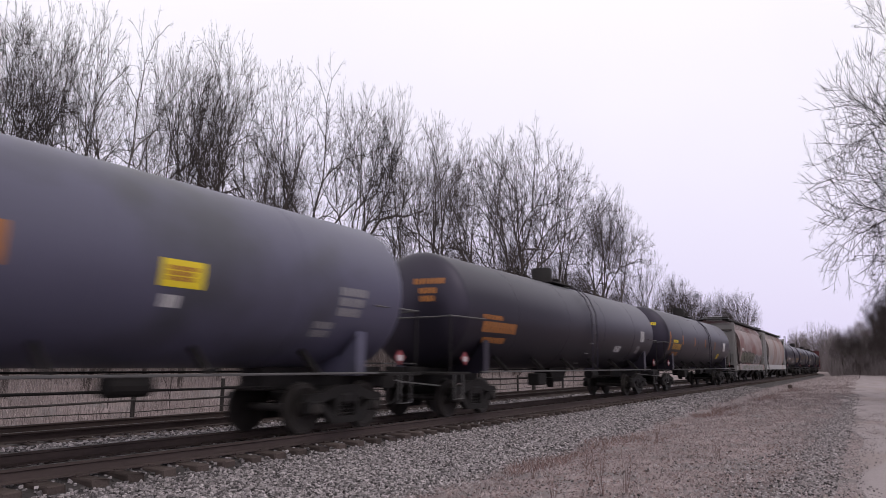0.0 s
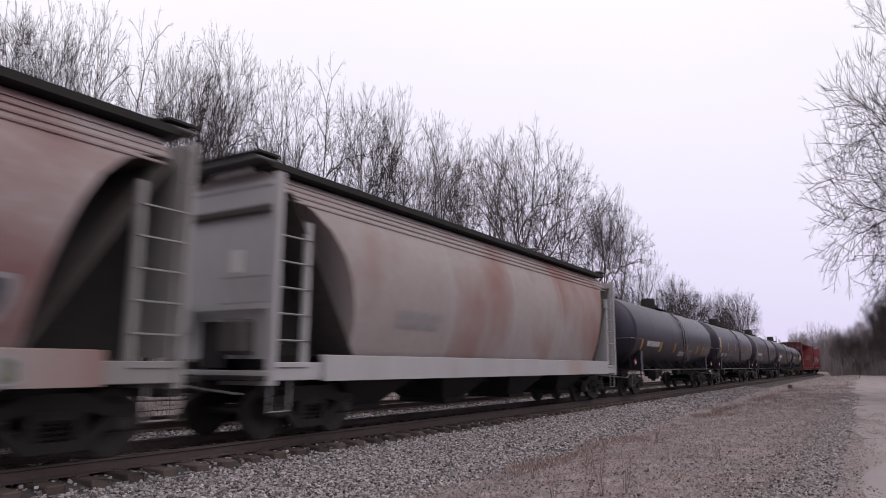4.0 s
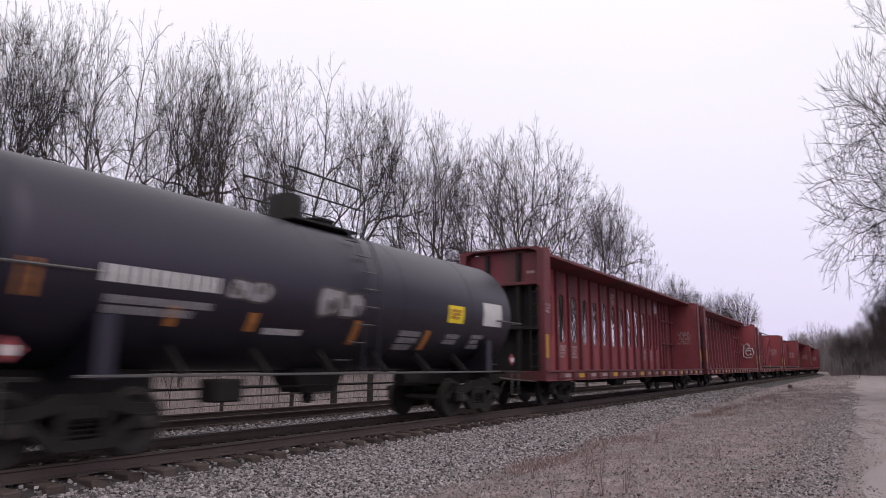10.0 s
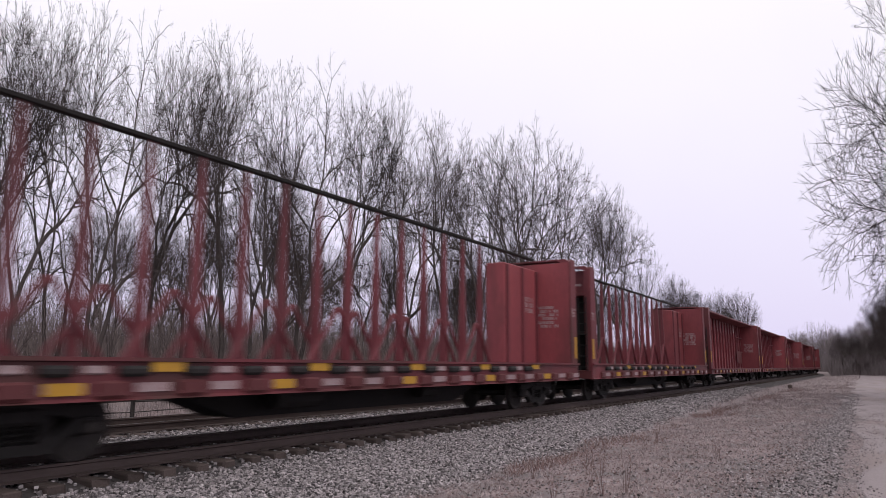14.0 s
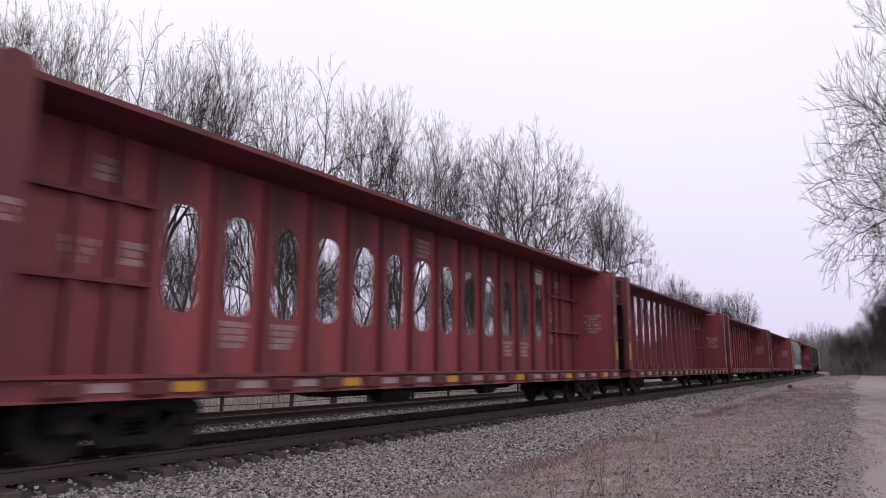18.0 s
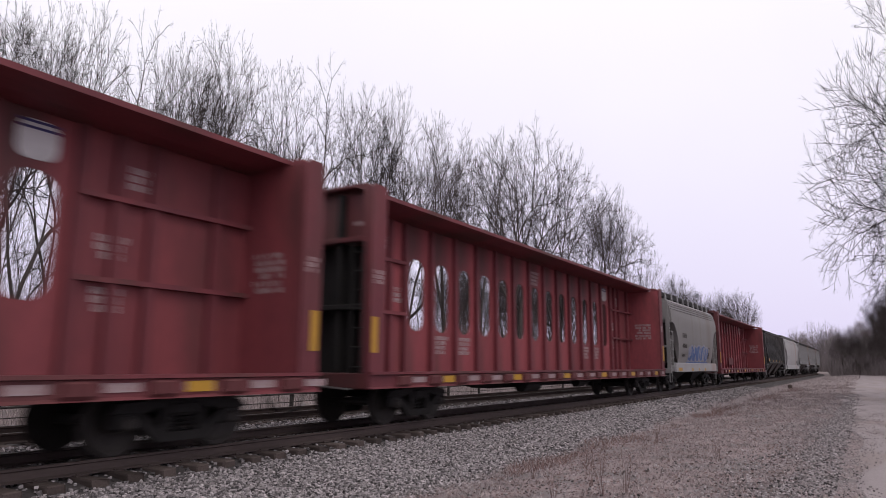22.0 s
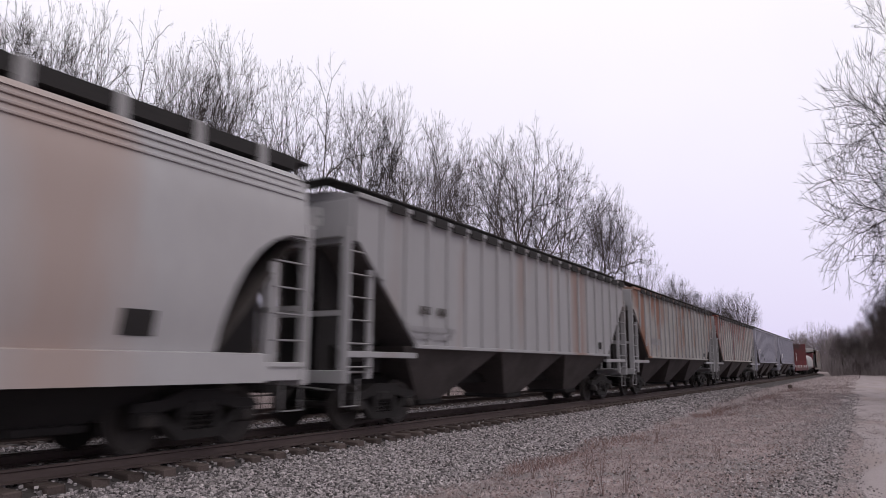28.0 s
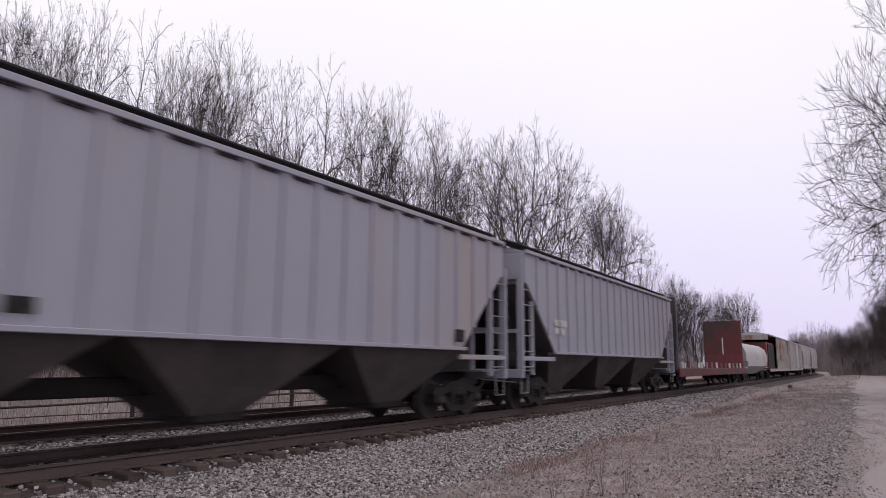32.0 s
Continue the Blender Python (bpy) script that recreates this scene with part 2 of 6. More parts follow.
M_GREYMARK = material("faded_stencil", (0.30, 0.29, 0.30), (0.2, 0.19, 0.2), 0.6, scale=4, fine=30, bump=0.02)
M_REDMARK = material("red_placard", (0.30, 0.06, 0.07), (0.22, 0.05, 0.06), 0.5, scale=6, fine=40, bump=0.02)
M_BLUE = material("blue_spray_paint", (0.06, 0.17, 0.36), (0.035, 0.045, 0.19), 0.5, scale=3, fine=12, bump=0.02)
M_GREEN = material("yellow_green_spray_paint", (0.165, 0.168, 0.11), (0.06, 0.057, 0.045), 0.55, scale=3, fine=12, bump=0.02)
M_STEELPALE = material("galvanised_grey", (0.30, 0.29, 0.29), (0.2, 0.19, 0.19), 0.5, 0.5, scale=4, fine=25)
M_LEAF = material("fallen_leaf", (0.225, 0.155, 0.148), (0.11, 0.074, 0.072), 0.9, scale=3, fine=20, bump=0, island=0.5, spec=0.1)
M_WEED = material("dry_weed_stalk", (0.20, 0.132, 0.122), (0.13, 0.084, 0.08), 0.9, scale=5, fine=30, bump=0, each=0.3, spec=0.1)
# grime, darkened further by shade put into the colour of bays and slopes
M_BAY = material("grimy_shaded_sheet", (0.088, 0.076, 0.072), (0.05, 0.043, 0.041), 0.8, scale=1.5, fine=12, bump=0.1, dirt=(0.05, 0.043, 0.04), dirt_amount=0.4)
M_GRAB = material("dull_grab_iron", (0.13, 0.125, 0.125), (0.08, 0.075, 0.075), 0.6, 0.3, scale=4, fine=25)
# lighter and greyer than the near twigs: distance haze put into the colour
M_HAZEBRUSH = material("haze_pale_twigs", (0.235, 0.205, 0.205), (0.15, 0.128, 0.128), 0.95, scale=0.2, fine=2, bump=0, island=0.3, spec=0.1)

M_TOPRUST = material("rust_eaten_grey_paint", (0.36, 0.335, 0.315), (0.28, 0.25, 0.23), 0.65, scale=1.5, fine=10, bump=0.08, dirt=(0.165, 0.052, 0.038), dirt_amount=0.52, stretch=(0.55, 1, 0.4), from_top=(1.8, 4.5, 0.12))
M_NAVY = material("navy_stencil", (0.05, 0.045, 0.14), None, 0.6, scale=4, fine=22, bump=0.02)
M_FADED = material("worn_white_stencil", (0.40, 0.33, 0.33), (0.24, 0.13, 0.135), 0.6, scale=4, fine=22, mix=0.3, bump=0.02)
M_CBPANEL = material("sun_faded_red_panel", (0.30, 0.066, 0.073), (0.165, 0.041, 0.050), 0.6, scale=0.9, fine=12, mix=0.45, bump=0.06, dirt=(0.10, 0.037, 0.038), dirt_amount=0.48, spec=0.3, stretch=(1, 1, 0.3), each=0.22)

# ---- ground, ballast, road ----
PROFILE = [(-400, -0.2), (-60, -0.25), (-16, -0.34), (-8.9, -0.33), (-8.2, -0.27), (-6.0, -0.36), (-4.8, -0.46), (-3.6, -0.50), (-2.2, -0.52), (-1.6, -0.62), (8.0, -0.62), (9.2, -0.55),
           (10.5, -0.32), (13, 0.30), (17, 0.80), (24, 1.1), (60, 1.4), (400, 1.5)]


def ground_z(off):
    return float(np.interp(off, [a for a, _ in PROFILE], [b for _, b in PROFILE]))


def rough_z(x, y):
    return noise.noise((x * 0.5, y * 0.5, 3.1)) * 0.05 + noise.noise((x * 2.3, y * 2.3, 8.7)) * 0.022


def axis_steps(spans):
    out = []
    for a, b, d in spans:
        out += list(np.arange(a, b - d * 0.3, d))
    return out + [spans[-1][1]]


xs = axis_steps([(-3500, -500, 750), (-500, -100, 100), (-100, -10, 10), (-10, 50, 0.45), (50, 180, 2.5), (180, 800, 20), (800, 3500, 540)])
ys = axis_steps([(-3500, -300, 800), (-300, -60, 60), (-60, -14, 4), (-14, -1.5, 0.4), (-1.5, 8, 2.0), (8, 26, 0.6), (26, 120, 8), (120, 600, 60), (600, 3500, 580)])
geo = Geo()
for x in xs:
    for y in ys:
        near = -20 < x < 200 and -60 < y < 120
        geo.v.append((x, y, ground_z(max(-390, min(390, offset_of(x, y)))) + (rough_z(x, y) if near else 0)))
ny = len(ys)
geo.f = [(i * ny + j, i * ny + ny + j, i * ny + ny + j + 1, i * ny + j + 1) for i in range(len(xs) - 1) for j in range(ny - 1)]
tagged(new("ground", geo.mesh("ground", M_LITTER, True)), "brown leaf litter and dead grass over earth", "ground", kind="structure")


def shoulder(s):
    """Where the stone of the near shoulder ends; dead grass creeps over it farther off."""
    return float(np.interp(s, [0, 8, 16, 23, 33, 54, 90], [-5.15, -5.05, -4.75, -4.3, -3.65, -2.7, -2.3]))


def bed_z(off):
    return float(np.interp(off, [-4.9, -4.4, -3.4, -2.4, -1.75, -1.45, -1.3, -1.1, 0.9, 2.2, 3.3, 5.6, 6.2, 7.4, 8.4],
                           [-0.62, -0.49, -0.43, -0.385, -0.35, -0.335, -0.285, -0.232, -0.23, -0.215, -0.225, -0.225, -0.25, -0.52, -0.78]))


def strip(name, stations, offsets, height, mat, jitter=0.0, straight=False, squeeze=None):
    """A sheet along the track or, straight, along x."""
    g = Geo()
    for s in stations:
        for off in offsets:
            wob = noise.noise((s * 0.35, off * 2.0, 5.5)) * jitter
            o = off if squeeze is None or off > -1.6 else -1.6 + (off + 1.6) * (squeeze(s) + 1.6) / -3.4
            g.v.append((s, o + wob * 2.0 + float(np.interp(s, [4, 12, 20, 39, 74, 138], [-0.9, -0.7, -0.5, 0.0, 0.45, 1.0])), height(off) + wob * 0.4) if straight else along(s, o + wob * 2.0, height(off) + wob * 0.4))
    m = len(offsets)
    g.f = [(i * m + j, i * m + m + j, i * m + m + j + 1, i * m + j + 1) for i in range(len(stations) - 1) for j in range(m - 1)]
    return new(name, g.mesh(name, mat, True))


SECOND = 4.35
STATIONS = [-560, -300, -150, -60, -20] + [-8 + 0.5 * i for i in range(136)] + [62 + 4 * i for i in range(35)] + [220, 260, 320, 400, 520, 720]
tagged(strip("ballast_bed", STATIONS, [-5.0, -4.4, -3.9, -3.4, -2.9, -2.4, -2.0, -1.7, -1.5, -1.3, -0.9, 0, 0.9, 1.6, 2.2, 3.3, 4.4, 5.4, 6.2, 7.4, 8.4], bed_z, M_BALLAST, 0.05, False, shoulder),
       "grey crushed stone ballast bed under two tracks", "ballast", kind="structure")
tagged(strip("road", [s for s in STATIONS if s < 135], [-14.5, -13.9, -12.9, -12.0, -11.2, -10.6, -10.0, -9.5, -9.1, -8.75, -8.4],
             lambda o: float(np.interp(o, [-14.5, -13.9, -12.0, -10.6, -9.6, -8.75, -8.4], [-0.6, -0.315, -0.27, -0.285, -0.265, -0.30, -0.6])), M_ROAD, 0.24, True),
       "pale gravel service road beside the track", "road", kind="structure")


def scatter_mesh(name, mat, places, sizes, seed, flat=0.75):
    """Loose angular stones as one mesh; places is an array of x, y, z."""
    r = np.random.RandomState(seed)
    n = len(places)
    cube = np.array([(x, y, z) for x in (-1, 1) for y in (-1, 1) for z in (-1, 1)], float)
    v = cube[None] * r.uniform(0.55, 1.25, (n, 8, 3)) * np.array([1, 1, flat])
    a, b = r.uniform(0, 6.283, n), r.uniform(-0.7, 0.7, n)
    ca, sa, cb, sb = np.cos(a), np.sin(a), np.cos(b), np.sin(b)
    x = v[:, :, 0] * cb[:, None] + v[:, :, 2] * sb[:, None]
    z = -v[:, :, 0] * sb[:, None] + v[:, :, 2] * cb[:, None]
    v = np.stack([x * ca[:, None] - v[:, :, 1] * sa[:, None], x * sa[:, None] + v[:, :, 1] * ca[:, None], z], -1)
    v = v * (sizes / 2)[:, None, None] + places[:, None]
    quads = np.array([(0, 1, 3, 2), (4, 6, 7, 5), (0, 4, 5, 1), (2, 3, 7, 6), (0, 2, 6, 4), (1, 5, 7, 3)])
    f = (quads[None] + (np.arange(n) * 8)[:, None, None]).reshape(-1, 4)
    me = bpy.data.meshes.new(name)
    me.from_pydata(v.reshape(-1, 3).tolist(), [], f.tolist())
    me.materials.append(mat)
    return me


def loose_stones():
    r = np.random.RandomState(3)
    pts, sizes = [], []
    for s0, s1, o0, o1, per, size in ((2.5, 13, -5.4, -1.28, 1300, 0.031), (13, 26, -5.2, -1.28, 660, 0.038), (26, 60, -4.6, -1.28, 150, 0.062),
                                      (3, 24, -1.28, 1.2, 90, 0.04), (6, 30, 1.2, 3.1, 260, 0.05), (30, 60, 1.2, 3.1, 40, 0.08), (8, 30, 3.1, 6.2, 45, 0.06)):
        n = int((s1 - s0) * (o1 - o0) * per)
        s, o = r.uniform(s0, s1, n), r.uniform(o0, o1, n)
        lim = np.interp(s, [0, 8, 16, 23, 33, 54, 90], [-5.15, -5.05, -4.75, -4.3, -3.65, -2.7, -2.3]) + r.normal(0, 0.22, n)
        keep = o > lim
        s, o = s[keep], o[keep]
        sq = np.where(o < -1.6, -1.6 + (o + 1.6) * -3.4 / (lim[keep] + 1.6), o)
        tie = np.abs((s - 4.71 + 0.263) % 0.526 - 0.263) < 0.13
        inside = (o > -1.33) & (o < 1.33) & tie
        s, o, sq = s[~inside], o[~inside], sq[~inside]
        z = np.array([bed_z(q) for q in sq]) + r.uniform(-0.012, 0.022, len(s))
        pts.append(np.stack([s, o, z], -1))
        sizes.append(size * r.uniform(0.6, 1.45, len(s)))
    ob = new("ballast_stones", scatter_mesh("ballast_stones", M_STONE, np.concatenate(pts), np.concatenate(sizes), 4))
    tagged(ob, "loose grey crushed ballast stones beside the rails", "ballast", kind="stuff")
    n = 30000
    s0 = 2.5 + 45 * r.uniform(0, 1, n) ** 1.9
    wide = np.where(r.uniform(0, 1, n) < 0.5, 0.35, 1.1)
    s, o = s0, np.maximum(-8.8 + r.normal(0, 1, n) * wide, -13.5) + np.interp(s0, [4, 20, 39, 74], [-0.1, 0.0, 0.4, 0.8])
    z = np.where(o < -8.6, -0.272, np.array([ground_z(q) for q in o]) + 0.008)
    extra = 6500
    s2, o2 = 3 + 34 * r.uniform(0, 1, extra) ** 1.4, r.uniform(-8.7, -4.8, extra)
    pts = np.concatenate([np.stack([s, o, z], -1), np.stack([s2, o2, np.array([ground_z(q) + rough_z(x, q) for x, q in zip(s2, o2)]) + 0.006], -1)])
    ob = new("road_gravel", scatter_mesh("road_gravel", M_STONE, pts, np.concatenate([np.where(o < -9.2, 0.011, 0.019), np.full(extra, 0.019)]) * r.uniform(0.45, 1.7, n + extra), 9))
    tagged(ob, "scattered pale gravel along the road's edge", "gravel", kind="stuff")


loose_stones()

# ---- rails and ties ----
HEAD = [(-0.036, -0.004), (-0.030, 0.0), (0.030, 0.0), (0.036, -0.004), (0.036, -0.034), (0.010, -0.048), (0.010, -0.145), (0.07, -0.166), (0.07, -0.176),
        (-0.07, -0.176), (-0.07, -0.166), (-0.010, -0.145), (-0.010, -0.048), (-0.036, -0.034)]


def tie_mesh(seed):
    r = random.Random(seed)
    g = Geo().box(-0.115, 0.115, -1.29, 1.29, -0.36, -0.182, 0.012)
    g.v = [(x + r.uniform(-0.006, 0.006), y + r.uniform(-0.025, 0.025), z + r.uniform(-0.006, 0.004)) for x, y, z in g.v]
    return g.mesh("tie", M_TIE)


TIES = [tie_mesh(k) for k in range(5)]
plate_mesh = Geo().box(-0.09, 0.09, -0.16, 0.16, -0.184, -0.170, 0.004).box(-0.05, -0.02, -0.10, -0.075, -0.18, -0.155).box(0.03, 0.06, 0.08, 0.105, -0.18, -0.155).mesh("tie_plate", M_RAIL)
for label, centre, last in (("near track of rusty rails on timber ties", 0.0, 158.0), ("second track of rusty rails on timber ties", SECOND, 80.0)):
    track = new("railway_track")
    track.location = (0, centre, 0)
    tagged(track, label, "railway track", group="parallel tracks", kind="structure")
    for side in (-0.7525, 0.7525):
        g, top = Geo(), Geo()
        st = [-560, -300, -150, -60] + [-20 + 4 * i for i in range(60)] + [240, 300, 380, 480, 600, 740]
        for s in st:
            g.v += [along(s, centre + side + u, w) - track.location for u, w in HEAD]
            top.v += [along(s, centre + side + u, 0.002) - track.location for u in (-0.030, 0.030)]
        n = len(HEAD)
        g.f = [(i * n + k, i * n + n + k, i * n + n + (k + 1) % n, i * n + (k + 1) % n) for i in range(len(st) - 1) for k in range(n)]
        top.f = [(i * 2, i * 2 + 2, i * 2 + 3, i * 2 + 1) for i in range(len(st) - 1)]
        rail = part("rail", g, M_RAIL, track)
        part("rail_head", top, M_RAILHEAD, rail, "worn bright running surface")
    rng = random.Random(21)
    s = 4.71 - 0.526 * 12
    while s < last:
        here = along(s, centre)
        tie = part("tie", rng.choice(TIES), None, track)
        tie.location = Vector((here.x, here.y, rng.uniform(-0.012, 0.004))) - Vector((0, centre, 0))
        tie.rotation_euler.z = heading(s) + rng.uniform(-0.02, 0.02)
        if 2 < s < 30:
            for side in (-0.7525, 0.7525):
                part("tie_plate", plate_mesh, None, track).location = (here.x, side, 0)
        s += 0.526

# ---- the lineside fence ----


def fence():
    ob = new("lineside_fence")
    ob.location = along(10, 9.0, 0)
    tagged(ob, "dark weathered post and rail fence beyond the tracks", "fence")
    stations, rng = [0.0], random.Random(8)
    while stations[-1] < 64:
        stations.append(stations[-1] + rng.choice((2.4, 3.3, 4.2, 5.0)))
    for i, s in enumerate(stations):
        x, thick = s - 10, rng.choice((0.05, 0.06, 0.10))
        part("post", Geo().box(x - thick, x + thick, -thick, thick, -0.75, 0.70 + rng.uniform(-0.08, 0.2), 0.012), M_FENCE, ob)
        if i:
            gap = s - stations[i - 1]
            for z in (0.46, 0.14, -0.16):
                a, b = rng.uniform(-0.03, 0.03), rng.uniform(-0.02, 0.04)
                part("fence_rail", Geo().tube([(x - gap, -0.11, z - a), (x - gap / 2, -0.11, z - b), (x, -0.11, z + a)], 0.034 if z > 0 else 0.016, 6), M_FENCE, ob)


fence()

# ---- dead grass, weeds and brush ----


def blades(name, places, heights, widths, lean, mat, seed):
    """Many thin upright blades as one mesh: each a bent pair of triangles."""
    r = np.random.RandomState(seed)
    n = len(places)
    a = r.uniform(0, 6.283, n)
    side = np.stack([np.cos(a), np.sin(a), np.zeros(n)], -1) * (widths / 2)[:, None]
    tilt = np.stack([r.normal(0, lean, n), r.normal(0, lean, n), np.ones(n)], -1) * heights[:, None]
    mid = places + tilt * 0.55 + np.stack([r.normal(0, 0.06, n), r.normal(0, 0.06, n), np.zeros(n)], -1) * heights[:, None]
    v = np.stack([places - side, places + side, mid + side * 0.6, mid - side * 0.6, places + tilt], 1)
    base = np.arange(n) * 5
    quads = np.stack([base, base + 1, base + 2, base + 3], -1).tolist()
    tris = np.stack([base + 3, base + 2, base + 4], -1).tolist()
    me = bpy.data.meshes.new(name)
    me.from_pydata(v.reshape(-1, 3).tolist(), [], quads + tris)
    me.materials.append(mat)
    return new(name, me)


def verge(seed, n, s0, s1, o0, o1, h, w, lean):
    r = np.random.RandomState(seed)
    s, o = s0 + (s1 - s0) * r.uniform(0, 1, n) ** 1.6, r.uniform(o0, o1, n)
    z = np.array([ground_z(q) + rough_z(x, q) for x, q in zip(s, o)])
    keep = (np.sin(s * 0.9 + o * 1.7) + np.sin(s * 0.37 - o * 2.3) + r.normal(0, 0.8, n)) > -0.9
    return np.stack([s, o, z - 0.01], -1)[keep], h * r.uniform(0.4, 1.5, n)[keep], w * r.uniform(0.6, 1.4, n)[keep], lean


p, hh, ww, ll = verge(31, 80000, 3, 70, -8.8, -4.2, 0.065, 0.011, 0.9)
tagged(blades("dead_grass", p, hh, ww, ll, M_GRASS, 1), "short dead brown grass on the verge", "grass", kind="stuff")
p, hh, ww, ll = verge(35, 17000, 3, 90, -10.0, -8.3, 0.055, 0.011, 0.9)
tagged(blades("dead_grass", p, hh, ww, ll, M_GRASS, 7), "thin dead grass along the road's edge", "grass", kind="stuff")
p, hh, ww, ll = verge(34, 22000, 4, 60, -5.7, -4.0, 0.12, 0.011, 0.6)
keep = np.sin(p[:, 0] * 1.3) + np.sin(p[:, 0] * 0.47 + 1) + np.sin(p[:, 1] * 5) > 0.55
tagged(blades("red_weeds", p[keep], hh[keep], ww[keep], ll, M_WEED, 5), "low reddish dead weeds along the ballast's edge", "weeds", kind="stuff")
p, hh, ww, ll = verge(32, 9000, 30, 140, -8.6, -2.3, 0.14, 0.03, 0.6)
tagged(blades("dead_grass", p, hh, ww, ll, M_GRASS, 2), "dead brown grass along the far verge", "grass", kind="stuff")
p, hh, ww, ll = verge(33, 26000, 5, 75, 9.4, 15, 0.62, 0.016, 0.22)
tagged(blades("reeds", p, hh, ww, ll, M_GRASS, 3), "pale dead reeds and grass behind the fence", "grass", kind="stuff")


def litter():
    r = np.random.RandomState(44)
    n = 30000
    s, o = 3 + 45 * r.uniform(0, 1, n) ** 1.5, r.uniform(-8.7, -4.4, n)
    z = np.array([ground_z(q) + rough_z(x, q) for x, q in zip(s, o)]) + 0.008
    ob = new("fallen_leaves", scatter_mesh("fallen_leaves", M_LEAF, np.stack([s, o, z], -1), 0.022 * r.uniform(0.5, 1.5, n), 12, 0.10))
    tagged(ob, "small brown fallen leaves on the verge", "leaves", kind="stuff")


litter()


def weed(s, off, height, seed):
    """A clump of dry stalks with side shoots."""
    r = random.Random(seed)
    ob = new("dry_weed")
    ob.location = along(s, off, ground_z(off) - 0.02)
    for k in range(9):
        a, t = r.uniform(0, 6.283), r.uniform(0.05, 0.45)
        h = height * r.uniform(0.5, 1.0)
        tip = Vector((math.cos(a) * t * h, math.sin(a) * t * h, h))
        bend = tip * 0.5 + Vector((r.uniform(-0.03, 0.03), r.uniform(-0.03, 0.03), 0.04))
        g = Geo().tube([(0.02 * math.cos(a), 0.02 * math.sin(a), 0), bend, tip], [0.003, 0.0022, 0.0012], 4)
        for _ in range(3):
            q = bend.lerp(tip, r.random())
            g.tube([q, q + Vector((r.uniform(-0.1, 0.1), r.uniform(-0.1, 0.1), r.uniform(0.03, 0.12)))], [0.002, 0.001], 3)
        part("stalk", g, M_WEED if k % 3 else M_GRASS, ob)
    return tagged(ob, "clump of dry reddish weed stalks", "weed", group="weeds on the verge")


for k, (s, off, h) in enumerate(((8.6, -6.7, 0.55), (8.9, -6.9, 0.65), (9.3, -6.3, 0.5), (8.2, -6.2, 0.4), (10.6, -6.0, 0.38), (11.6, -5.4, 0.35), (13.5, -5.1, 0.3), (9.8, -5.2, 0.3), (15.5, -5.6, 0.35), (18, -5.0, 0.35),
                                 (21, -4.6, 0.35), (12.4, -7.4, 0.3), (26, -4.8, 0.4), (33, -4.4, 0.45), (40, -6.6, 0.5), (52, -7.9, 0.8), (60, -8.2, 1.0), (47, -8.3, 0.6))):
    weed(s, off, h, k)
tagged(new("white_stone", Geo().lathe([(-0.03, 0.01), (-0.02, 0.03), (0.01, 0.035), (0.03, 0.015)], 8, "z").mesh("white_stone", M_WHITE, True)), "small white stone at the ballast's edge", "stone").location = (9.5, -4.95, -0.47)
tagged(new("timber_block", Geo().box(-0.22, 0.22, -0.16, 0.16, -0.25, 0.30, 0.03).mesh("timber_block", M_TIE)), "short brown timber block standing in dead grass", "timber block").location = (62.0, -4.2, -0.47)

# ---- bare trees ----


def limb(g, pts, radii, n):
    base = len(g.v)
    for i, p in enumerate(pts):
        d = pts[min(i + 1, len(pts) - 1)] - pts[max(i - 1, 0)]
        u = d.orthogonal().normalized()
        w = d.normalized().cross(u)
        r = radii[i]
        for k in range(n):
            a = 2 * math.pi * k / n
            g.v.append(tuple(p + u * (math.cos(a) * r) + w * (math.sin(a) * r)))
    for i in range(len(pts) - 1):
        o = base + i * n
        for k in range(n):
            g.f.append((o + k, o + (k + 1) % n, o + n + (k + 1) % n, o + n + k))


